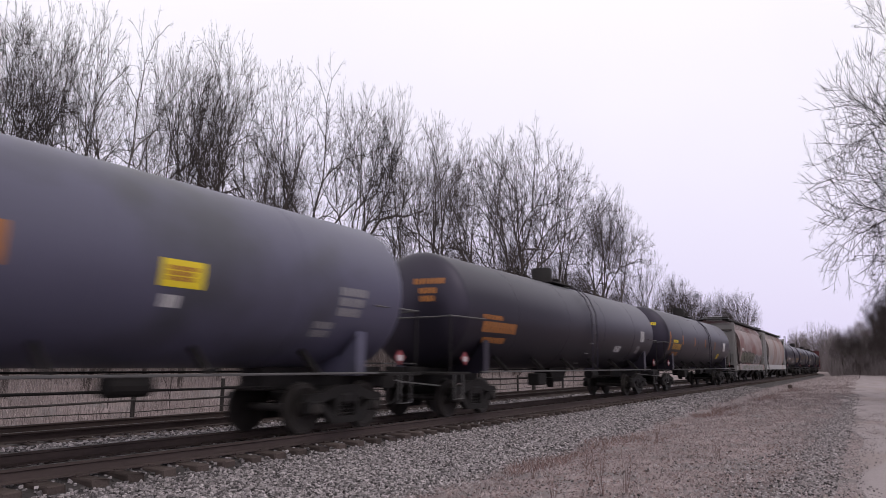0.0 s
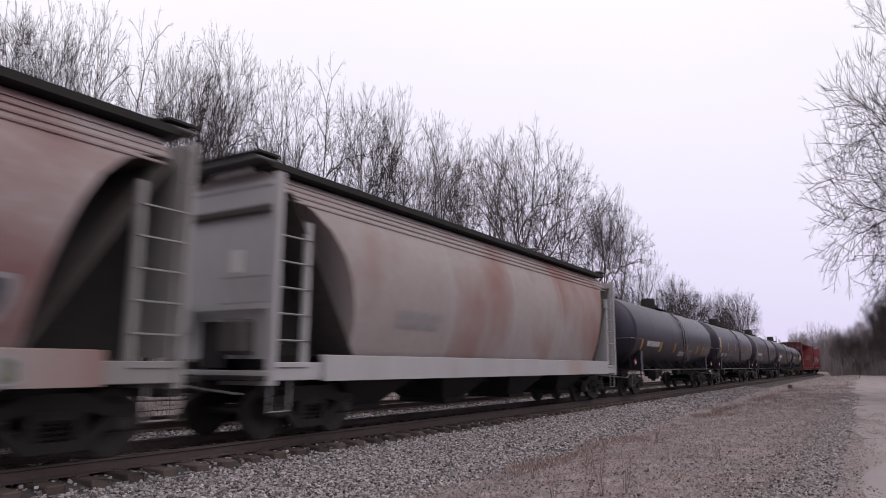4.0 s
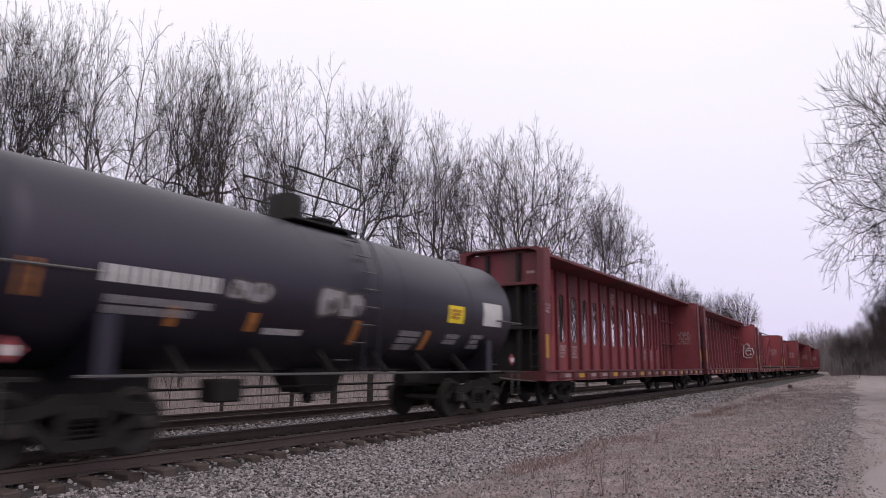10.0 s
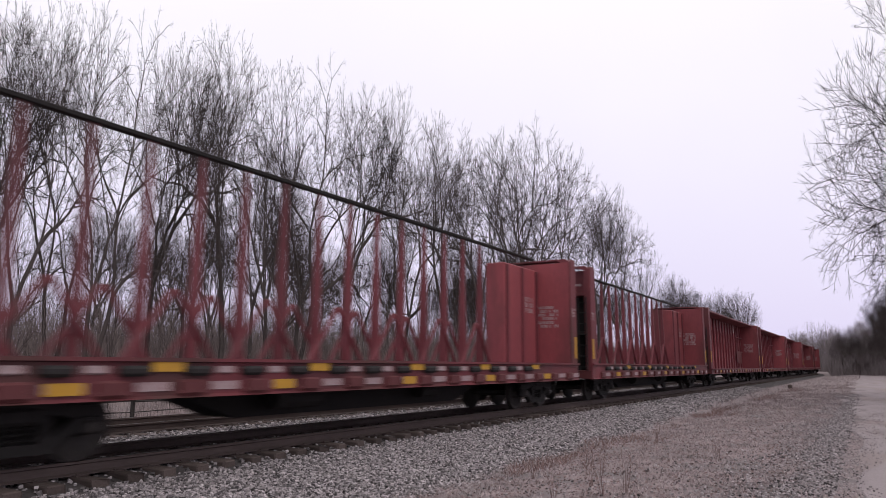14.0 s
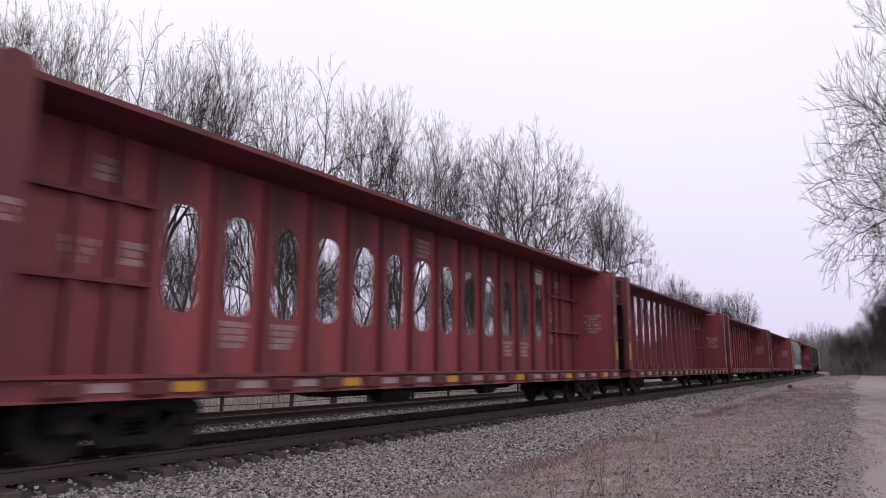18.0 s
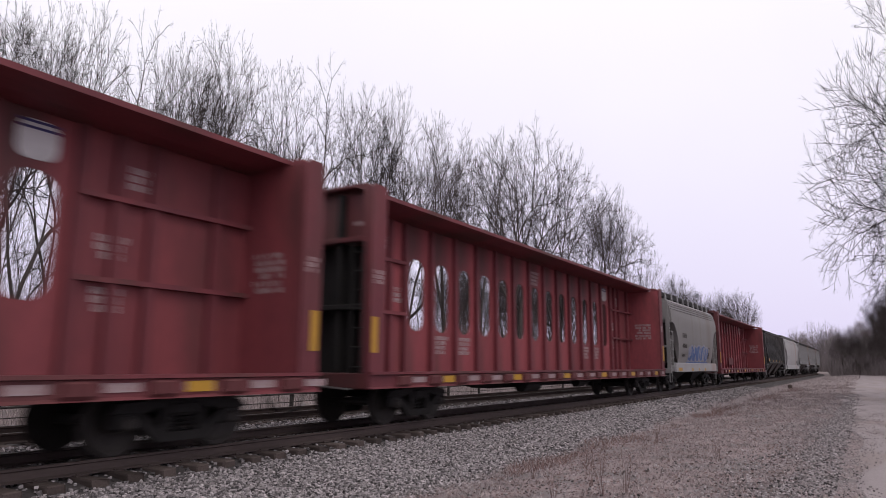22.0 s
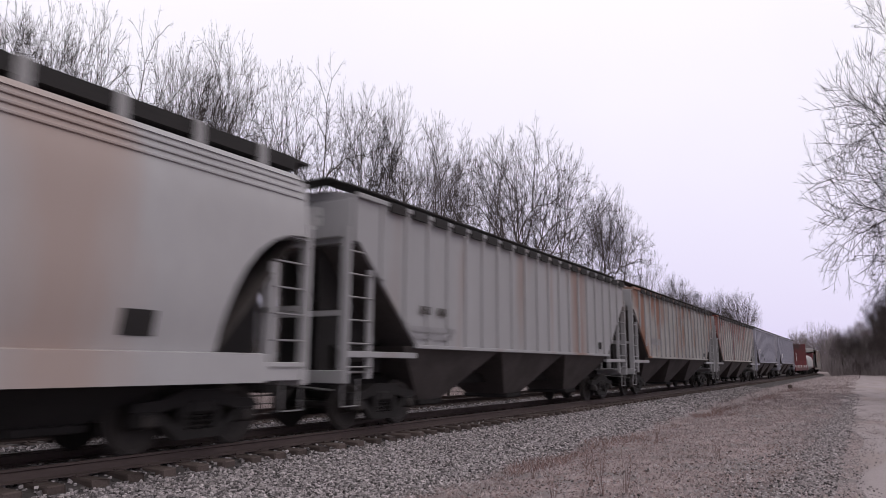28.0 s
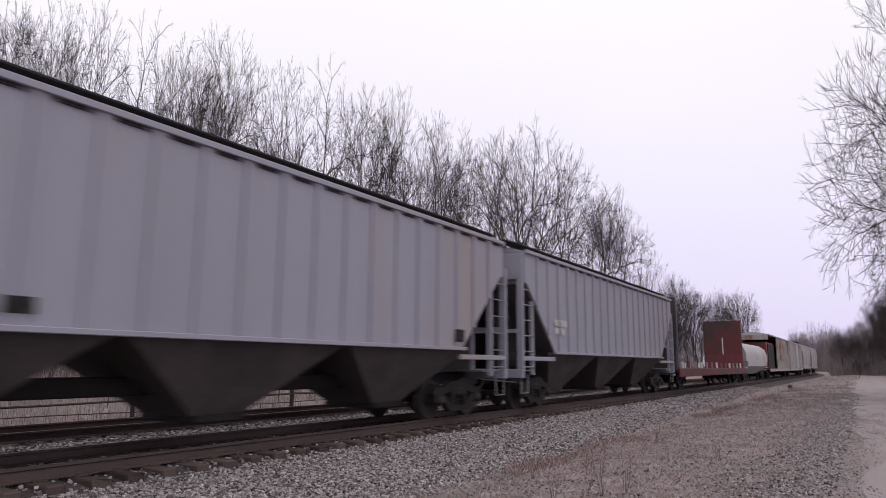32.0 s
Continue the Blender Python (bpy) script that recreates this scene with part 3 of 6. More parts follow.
def bare_tree(seed, height, stems, spread, trunk=0.24, levels=6, open_angle=33, rise=0.012, rate=2.2, shrink=0.84, girth=0.0165):
    """Meshes of the limbs and of the twigs of one leafless tree: stems that fork again and again into rising limbs, with twigs along the younger ones.
    spread: the crown's half width; trunk: the stem's bare share of the height; open_angle: how far a fork opens; rise: how strongly shoots turn upwards; rate: twigs a metre; girth: the stem's radius as a share of the height."""
    rng = random.Random(seed)
    wood, fine = Geo(), Geo()
    slim = min(1.0, girth / 0.0165)

    def wobble(amount):
        return Vector((rng.gauss(0, amount), rng.gauss(0, amount), rng.gauss(0, amount)))

    def twig(p, d, long, radius):
        q = p + d * long * 0.5
        tip = q + (d + wobble(0.1) + Vector((0, 0, 0.1))) * long * 0.5
        limb(fine, [p, q, tip], [radius, radius * 0.8, radius * 0.5], 3)
        for _ in range(2):
            e = (d + wobble(0.42)).normalized()
            at = p.lerp(q, rng.uniform(0.4, 1.0)) if rng.random() < 0.5 else q.lerp(tip, rng.uniform(0, 0.6))
            limb(fine, [at, at + e * long * rng.uniform(0.25, 0.5)], [radius * 0.7, radius * 0.45], 3)

    def grow(p, d, length, radius, level):
        n = max(2, round(length / 0.42))
        pts, ways = [p], [d]
        for _ in range(n):
            d = (d + wobble(0.085) + Vector((0, 0, rise))).normalized()
            p = p + d * (length / n)
            pts.append(p)
            ways.append(d)
        end = radius * 0.80
        thick = [radius + (end - radius) * i / n for i in range(n + 1)]
        limb(wood if radius > 0.03 else fine, pts, thick, 7 if radius > 0.09 else (5 if radius > 0.03 else 3))
        if radius < 0.062:
            for _ in range(max(2, round(length * rate))):
                i = rng.randrange(n)
                side = ways[i + 1].orthogonal().normalized()
                side = Matrix.Rotation(rng.uniform(0, 6.283), 3, ways[i + 1]) @ side
                slant = radians(rng.uniform(30, 62))
                out = (ways[i + 1] * math.cos(slant) + side * math.sin(slant) + Vector((0, 0, 0.15))).normalized()
                twig(pts[i].lerp(pts[i + 1], rng.random()), out, rng.uniform(0.25, 0.85), 0.0088 * slim)
        if level == 0:
            for _ in range(2):
                twig(p, (d + wobble(0.35)).normalized(), rng.uniform(0.3, 0.75), 0.0088 * slim)
            return
        turn = rng.uniform(0, 6.283)
        kids = 2 if level < 4 or rng.random() < 0.6 else 3
        for k in range(kids):
            turn += 6.283 / kids + rng.uniform(-0.5, 0.5)
            side = Matrix.Rotation(turn, 3, d) @ d.orthogonal().normalized()
            slant = radians(open_angle * rng.uniform(0.55, 1.3)) * (0.7 if k == 0 else 1.1)
            f = rng.uniform(0.9, 1.02) if k == 0 else rng.uniform(0.82, 1.0)
            grow(p, (d * math.cos(slant) + side * math.sin(slant)).normalized(), length * shrink * f, max(end * (0.84 if k == 0 else 0.70) * (0.94 if kids == 3 else 1), 0.008 * slim), level - 1)
        for _ in range(1 if 1 < level < 6 else 0):
            i = rng.randrange(n)
            side = Matrix.Rotation(rng.uniform(0, 6.283), 3, ways[i + 1]) @ ways[i + 1].orthogonal().normalized()
            slant = radians(rng.uniform(32, 55))
            grow(pts[i + 1], (ways[i + 1] * math.cos(slant) + side * math.sin(slant)).normalized(), length * rng.uniform(0.5, 0.8), thick[i] * 0.42, min(level - 2, 3))

    for k in range(stems):
        a = 6.283 * k / stems + rng.uniform(-0.5, 0.5)
        out = 0.0 if stems == 1 else rng.uniform(0.16, 0.32)
        grow(Vector((math.cos(a) * 0.14 * (stems > 1), math.sin(a) * 0.14 * (stems > 1), -0.3)), Vector((math.cos(a) * out, math.sin(a) * out, 1)).normalized(),
             height * trunk * rng.uniform(0.9, 1.15), height * girth * (1 if stems == 1 else 0.8), levels - (stems > 1))
    kz = height / sorted(v[2] for v in fine.v)[int(len(fine.v) * 0.9965)]
    kx = spread / sorted(math.hypot(v[0], v[1]) for v in fine.v)[int(len(fine.v) * 0.985)]
    for g in (wood, fine):
        g.v = [(x * kx, y * kx, z * kz) for x, y, z in g.v]
    return wood.mesh("trunk", M_BARK, True), fine.mesh("crown", M_TWIG)


KINDS = [bare_tree(11, 16, 1, 4.4, 0.22, 7), bare_tree(12, 16, 2, 4.6, 0.25, 7), bare_tree(13, 16, 1, 2.8, 0.30, 5, 26), bare_tree(14, 16, 3, 5.4, 0.23, 7, 36), bare_tree(15, 16, 2, 4.4, 0.26, 7, 30),
         bare_tree(16, 16, 1, 2.2, 0.34, 4, 24), bare_tree(17, 16, 3, 5.9, 0.12, 8, 36, 0.0, 1.3, 0.88, 0.010), bare_tree(18, 16, 1, 4.0, 0.21, 7, 35)]
# copies of the crowns for far trees, recoloured with painted haze
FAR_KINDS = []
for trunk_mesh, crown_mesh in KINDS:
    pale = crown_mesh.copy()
    pale.materials[0] = M_HAZEBRUSH
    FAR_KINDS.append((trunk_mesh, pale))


def tree(kind, x, y, height, turn, label="bare grey deciduous tree in late winter", group="trees beyond the tracks", wide=1.0):
    ob = new("tree")
    k = height / 16.0
    ob.matrix_basis = Matrix.Translation((x, y, ground_z(offset_of(x, y)) - 0.05)) @ pose(0, 0, 0, 0, 0, turn) @ Matrix.Diagonal((k * wide, k * wide, k, 1))
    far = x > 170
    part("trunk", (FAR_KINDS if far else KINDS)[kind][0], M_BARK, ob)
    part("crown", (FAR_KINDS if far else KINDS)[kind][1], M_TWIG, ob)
    return tagged(ob, label, "tree", group=group)


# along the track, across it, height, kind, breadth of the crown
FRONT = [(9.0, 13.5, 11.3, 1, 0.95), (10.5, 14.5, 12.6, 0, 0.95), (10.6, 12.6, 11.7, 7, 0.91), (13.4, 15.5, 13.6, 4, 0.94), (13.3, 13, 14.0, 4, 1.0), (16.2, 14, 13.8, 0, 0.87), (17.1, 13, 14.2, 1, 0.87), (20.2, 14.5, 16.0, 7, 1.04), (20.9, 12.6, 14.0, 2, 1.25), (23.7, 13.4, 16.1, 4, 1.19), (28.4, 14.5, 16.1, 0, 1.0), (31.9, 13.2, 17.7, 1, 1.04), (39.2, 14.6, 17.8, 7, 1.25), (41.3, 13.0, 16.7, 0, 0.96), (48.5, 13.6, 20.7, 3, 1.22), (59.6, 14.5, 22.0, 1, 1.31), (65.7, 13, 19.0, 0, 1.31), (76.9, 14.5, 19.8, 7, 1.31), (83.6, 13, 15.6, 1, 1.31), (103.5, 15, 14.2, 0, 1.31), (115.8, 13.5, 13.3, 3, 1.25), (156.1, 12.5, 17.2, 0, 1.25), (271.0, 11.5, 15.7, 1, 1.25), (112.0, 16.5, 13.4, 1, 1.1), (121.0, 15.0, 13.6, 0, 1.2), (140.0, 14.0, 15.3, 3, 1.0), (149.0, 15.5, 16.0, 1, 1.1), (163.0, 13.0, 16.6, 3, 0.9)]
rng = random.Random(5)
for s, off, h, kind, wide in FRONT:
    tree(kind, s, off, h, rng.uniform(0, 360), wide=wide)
for i in range(20):
    s = 8 + 5.2 * i + rng.uniform(-0.8, 0.8)
    off = 13.5 + rng.uniform(0, 16)
    tree(rng.choice((0, 2, 5, 1, 7)), s, off, (rng.uniform(10.5, 13.0) + 0.03 * s) * (1 if s < 60 else 0.9), rng.uniform(0, 360), "slender bare tree among the trackside wood")
for i in range(30):
    s = 112 + 9 * i + rng.uniform(-3, 3)
    place = along(s, rng.uniform(11, 34))
    tree(rng.choice((0, 1, 3, 4)), place.x, place.y, rng.uniform(9, 12), rng.uniform(0, 360), "bare tree in the far trackside wood", "far wood")
for i in range(22):
    tree(rng.choice((2, 5)), 5 + 2.6 * i + rng.uniform(-0.8, 0.8), rng.uniform(9.8, 12.4), rng.uniform(3.0, 6.0), rng.uniform(0, 360), "thin bare sapling on the bank behind the fence", "saplings on the bank")
for i in range(74):
    s = 6 + 1.5 * i + rng.uniform(-1, 1)
    tree(rng.choice((0, 1, 4, 7, 3)), s, rng.uniform(17, 46), rng.uniform(7.5, 11.5) + 0.03 * s, rng.uniform(0, 360), "bare tree deeper in the trackside wood", wide=rng.uniform(0.9, 1.3))
# the wood on the road side
for x, y, h, k, turn in ((33.0, -15.7, 19.0, 6, 0), (39.0, -17.8, 16.0, 6, 200), (47.0, -15.4, 13.5, 6, 90), (58, -16.0, 12, 4, 0), (70, -15.6, 11, 3, 60), (84, -15.6, 11, 1, 10), (96, -15.4, 10.5, 3, 200)):
    tree(k, x, y, h, turn, "broad bare tree overhanging the gravel road" if k == 6 else "bare tree beside the gravel road", "trees beside the road")
for i in range(26):
    x = rng.uniform(98, 165)
    tree(rng.choice((0, 1, 3, 4, 7)), x, -14.2 - rng.uniform(0, 3.2) + 0.022 * (x - 98), rng.uniform(12.0, 16.0), rng.uniform(0, 360), "bare tree in the wood where the road ends", "wood beside the road")
for i in range(70):
    x = rng.uniform(125, 230)
    a = rng.uniform(-5.5, 2.4)
    y = -9.67 + x * math.tan(radians(a))
    if offset_of(x, y) < -5 and not (y > -14.8 and x < 150):
        tree(rng.choice((0, 1, 3, 4, 7)), x, y, (9.3 + 0.012 * x - 1.1 * max(a, -1.5)) * rng.uniform(0.7, 1.05), rng.uniform(0, 360), "bare tree in the wood where the road ends", "wood beside the road")
for i in range(75):
    x = rng.uniform(250, 430)
    y = -9.67 + x * math.tan(radians(rng.uniform(-5, 5.4)))
    if offset_of(x, y) < -8 or offset_of(x, y) > 14:
        tree(rng.choice((0, 1, 3, 4)), x, y, rng.uniform(13, 19), rng.uniform(0, 360), "bare tree in the distant wood", "distant wood")


def brush(name, seed, n, spot, h0, h1, w, label, mat=M_BRUSH):
    r = np.random.RandomState(seed)
    pts = np.array([spot(a, b) for a, b in r.uniform(0, 1, (n, 2))])
    ob = blades(name, pts, r.uniform(h0, h1, n), w * r.uniform(0.6, 1.5, n), 0.28, mat, seed)
    return tagged(ob, label, "brush", kind="stuff")


def left_bank(a, b):
    s, off = 5 + 125 * a, 14.0 + 36 * b
    return (s, off, ground_z(off) - 0.05)


def right_bank(a, b):
    x = 152 + 95 * a
    y = -9.67 + x * math.tan(radians(-6 + 8.4 * b))
    return (x, min(y, x * 0.02 - 6.5), ground_z(y) - 0.05)


def far_bank(a, b):
    x = 245 + 150 * a
    y = -9.67 + x * math.tan(radians(-6 + 12 * b))
    if -8 < offset_of(x, y) < 12:
        y -= 24
    return (x, y, ground_z(offset_of(x, y)) - 0.05)


brush("underbrush", 61, 80000, left_bank, 0.5, 5.0, 0.022, "thin grey-brown underbrush below the trees")
# both thickets carry the colour with haze painted in
brush("thicket", 62, 20000, right_bank, 1.0, 5.5, 0.05, "dense brown thicket beside the gravel road", M_HAZEBRUSH)
brush("thicket", 63, 22000, far_bank, 3.0, 10.0, 0.13, "brown thicket with painted haze at the end of the line", M_HAZEBRUSH)
for k, (x, y, h) in enumerate(((112, -8.6, 2.4), (124, -8.0, 2.8), (140, -9.4, 3.0), (148, -8.0, 3.0))):
    tree((3, 4)[k % 2], x, y, h, k * 50, "low tangled bare bush at the end of the verge", "bushes on the verge")

# ---- rolling stock: x runs along the car from its front coupling, the camera's side is -y, z = 0 is the rail top ----
SHARED = {}


def shared(key, make):
    if key not in SHARED:
        SHARED[key] = make()
    return SHARED[key]


def car(name, label):
    return tagged(new(name), label, "freight car", group="cars of the freight train")


def put(name, key, make, ob, at=(0, 0, 0), label="", turn=0):
    """A part whose mesh is shared by all that are alike."""
    p = part(name, shared(key, make), None, ob, label)
    p.location = at
    p.rotation_euler.z = radians(turn)
    return p


def side_frame_mesh():
    g = Geo()
    g.prism([(-1.16, 0.60), (-1.06, 0.72), (-0.70, 0.74), (-0.36, 0.88), (0.36, 0.88), (0.70, 0.74), (1.06, 0.72), (1.16, 0.60), (0.66, 0.58), (0.34, 0.66), (-0.34, 0.66), (-0.66, 0.58)], -0.08, 0.08, "y")
    g.prism([(-0.84, 0.56), (-0.66, 0.56), (-0.30, 0.30), (0.30, 0.30), (0.66, 0.56), (0.84, 0.56), (0.42, 0.17), (-0.42, 0.17)], -0.08, 0.08, "y")
    for x in (-0.30, 0.30):
        g.box(x - 0.06, x + 0.06, -0.09, 0.09, 0.28, 0.68)
    for x in (-0.89, 0.89):
        g.box(x - 0.21, x + 0.21, -0.10, 0.07, 0.36, 0.62, 0.04)
    return g.mesh("side_frame", M_TRUCK)


def wheelset_mesh():
    g = Geo().tube([(0, -0.95, 0), (0, 0.95, 0)], 0.075, 10)
    for sgn in (-1, 1):
        o = [(0.66, 0.10), (0.66, 0.36), (0.685, 0.49), (0.71, 0.49), (0.715, 0.457), (0.80, 0.45), (0.80, 0.38), (0.76, 0.33), (0.75, 0.16), (0.82, 0.13), (0.82, 0.02)]
        g.lathe([(a * sgn, r) for a, r in o], 28, "y")
    return g.mesh("wheelset", M_WHEEL, True)


def spring_mesh():
    """One coil spring, wound as a bent bar."""
    pts = [(0.055 * math.cos(k * 0.9), 0.055 * math.sin(k * 0.9), 0.29 + 0.27 * k / 26) for k in range(27)]
    return Geo().tube(pts, 0.016, 5).mesh("spring", M_TRUCK)


WHEELS = []


def trucks(ob, half):
    for x in (-half, half):
        t = put("truck", "bolster", lambda: Geo().box(-0.24, 0.24, -1.12, 1.12, 0.52, 0.74, 0.05).box(-0.35, 0.35, -0.35, 0.35, 0.70, 0.84, 0.04).mesh("truck", M_TRUCK), ob, (x, 0, 0))
        for y in (-1.0, 1.0):
            put("side_frame", "side_frame", side_frame_mesh, t, (0, y, 0))
            for sx in (-0.13, 0.0, 0.13):
                put("spring", "springs", spring_mesh, t, (sx, y, 0))
            for wx in (-0.89, 0.89):
                put("bearing_cap", "cap", lambda: Geo().lathe([(-0.06, 0.02), (-0.06, 0.07), (-0.03, 0.10), (0.05, 0.10)], 12, "y").mesh("bearing_cap", M_WHEEL, True), t, (wx, y * 1.10, 0.457), turn=0 if y < 0 else 180)
            put("brake_beam", "beam", lambda: Geo().box(-0.5, 0.5, -0.03, 0.03, -0.03, 0.03, 0.01).mesh("brake_beam", M_TRUCK), t, (0, y * 0.5, 0.36))
        for wx in (-0.89, 0.89):
            WHEELS.append((ob, x + wx, put("wheelset", "wheelset", wheelset_mesh, t, (wx, 0, 0.457))))


def coupler_mesh():
    g = Geo().box(-0.1, 0.62, -0.07, 0.07, -0.09, 0.09, 0.02)
    g.prism([(-0.02, -0.16), (0.18, -0.17), (0.18, 0.17), (-0.02, 0.16), (-0.14, 0.17), (-0.16, 0.08), (-0.05, 0.02), (-0.10, -0.15)], -0.14, 0.14, "z")
    return g.mesh("coupler", M_TRUCK)


def ends(ob, half, sill=True):
    """Couplers, air hoses and brake gear at both ends."""
    for sgn, turn in ((-1, 0), (1, 180)):
        put("coupler", "coupler", coupler_mesh, ob, (sgn * (half - 0.06), 0, 0.88), turn=turn)
        put("air_hose", "hose", lambda: Geo().tube([(0.35, -0.32, 0.78), (0.15, -0.33, 0.66), (0.05, -0.30, 0.42), (-0.10, -0.22, 0.36)], 0.028, 6).mesh("air_hose", M_DARKHOLE), ob, (sgn * half, 0, 0), turn=turn)
        put("uncoupling_lever", "lever", lambda: Geo().tube([(0.35, -1.35, 0.80), (0.35, -0.4, 0.86), (0.22, -0.1, 0.92)], 0.016, 5).mesh("uncoupling_lever", M_STEELPALE), ob, (sgn * half, 0, 0), turn=turn)


def ladder(ob, x, y, z0, z1, width, mat, along_x=True, name="ladder", step=0.38):
    g = Geo()
    for e in (-width / 2, width / 2):
        a, b = ((x + e, y, z0), (x + e, y, z1)) if along_x else ((x, y + e, z0), (x, y + e, z1))
        g.tube([a, b], 0.022, 5)
    z = z0 + 0.12
    while z < z1:
        if along_x:
            g.tube([(x - width / 2, y - 0.02, z), (x + width / 2, y - 0.02, z)], 0.016, 5)
        else:
            g.tube([(x, y - width / 2, z), (x, y + width / 2, z)], 0.016, 5)
        z += step
    return part(name, g, mat, ob)


def lettering(name, ob, x0, x1, z0, z1, mat, place, seed=0, lines=1, letters=None):
    """Plain bars in place of writing: lines of blocks, laid on the surface that place(x, z) gives."""
    rng = random.Random(seed * 31 + int(x0 * 100))
    g = Geo()
    row = (z1 - z0) / lines
    for k in range(lines):
        b, t = z1 - row * (k + 0.88), z1 - row * (k + 0.08)
        x = x0
        end = x1 - (0 if k == 0 else (x1 - x0) * rng.uniform(0, 0.25))
        while x < end - 0.02:
            w = min(max((t - b) * rng.uniform(0.5, 0.85), 0.05), end - x)
            if letters is None or rng.random() < letters:
                rows = [place(x, b), place(x + w * 0.74, b), place(x + w * 0.74, (b + t) / 2), place(x, (b + t) / 2), place(x + w * 0.74, t), place(x, t)]
                g.add(rows, [(0, 1, 2, 3), (3, 2, 4, 5)])
            x += w
    if g.f:
        return tagged(part(name, g, mat, ob), kind="stuff")


def patch(name, ob, x0, x1, z0, z1, mat, place, label="", n=6):
    g = Geo()
    for k in range(n + 1):
        z = z0 + (z1 - z0) * k / n
        g.v += [tuple(place(x0, z)), tuple(place(x1, z))]
    g.f = [(2 * k, 2 * k + 1, 2 * k + 3, 2 * k + 2) for k in range(n)]
    return part(name, g, mat, ob, label, True)


def scrawl(ob, x0, x1, z0, z1, place, fill, edge, seed, count=5, slant=0.15):
    """Sprayed fat shapes with a paler outline."""
    rng = random.Random(seed)
    w = (x1 - x0) / count
    for k in range(count):
        cx, cz = x0 + w * (k + 0.5), (z0 + z1) / 2 + rng.uniform(-0.05, 0.05)
        a, b = w * 0.62, (z1 - z0) / 2
        wave = [rng.uniform(0.78, 1.05) for _ in range(14)]
        for name, mat, f, lift in (("graffiti_outline", edge, 1.0, 0.004), ("graffiti_fill", fill, 0.82, 0.008)):
            ring = []
            for i in range(14):
                q = 2 * math.pi * i / 14
                ex, ez = abs(math.cos(q)) ** 0.55 * math.copysign(1, math.cos(q)), abs(math.sin(q)) ** 0.55 * math.copysign(1, math.sin(q))
                dx, dz = a * f * ex * wave[i], b * f * ez * wave[i]
                p = place(cx + dx + dz * slant, cz + dz)
                ring.append((p[0], p[1] - lift - 0.0004 * k, p[2]))
            p = place(cx, cz)
            part(name, Geo().add(ring + [(p[0], p[1] - lift - 0.0004 * k, p[2])], [(i, (i + 1) % 14, 14) for i in range(14)]), mat, ob)
        for _ in range(2):
            dx, dz = rng.uniform(-0.3, 0.3) * w, rng.uniform(-0.5, 0.5) * b
            r = rng.uniform(0.08, 0.2) * w
            ring = [place(cx + dx + r * math.cos(i * 1.05), cz + dz + 1.9 * r * math.sin(i * 1.05)) for i in range(6)]
            part("graffiti_highlight", Geo().add([(p[0], p[1] - 0.013, p[2]) for p in ring], [(0, 1, 2, 3, 4, 5)]), edge, ob)


MARKS = {"K": M_BAY, "Y": M_YELLOW, "O": M_ORANGE, "W": M_WHITE, "G": M_GREYMARK, "D": M_DARKHOLE, "B": M_BRIGHTYELLOW}

# -- tank cars --


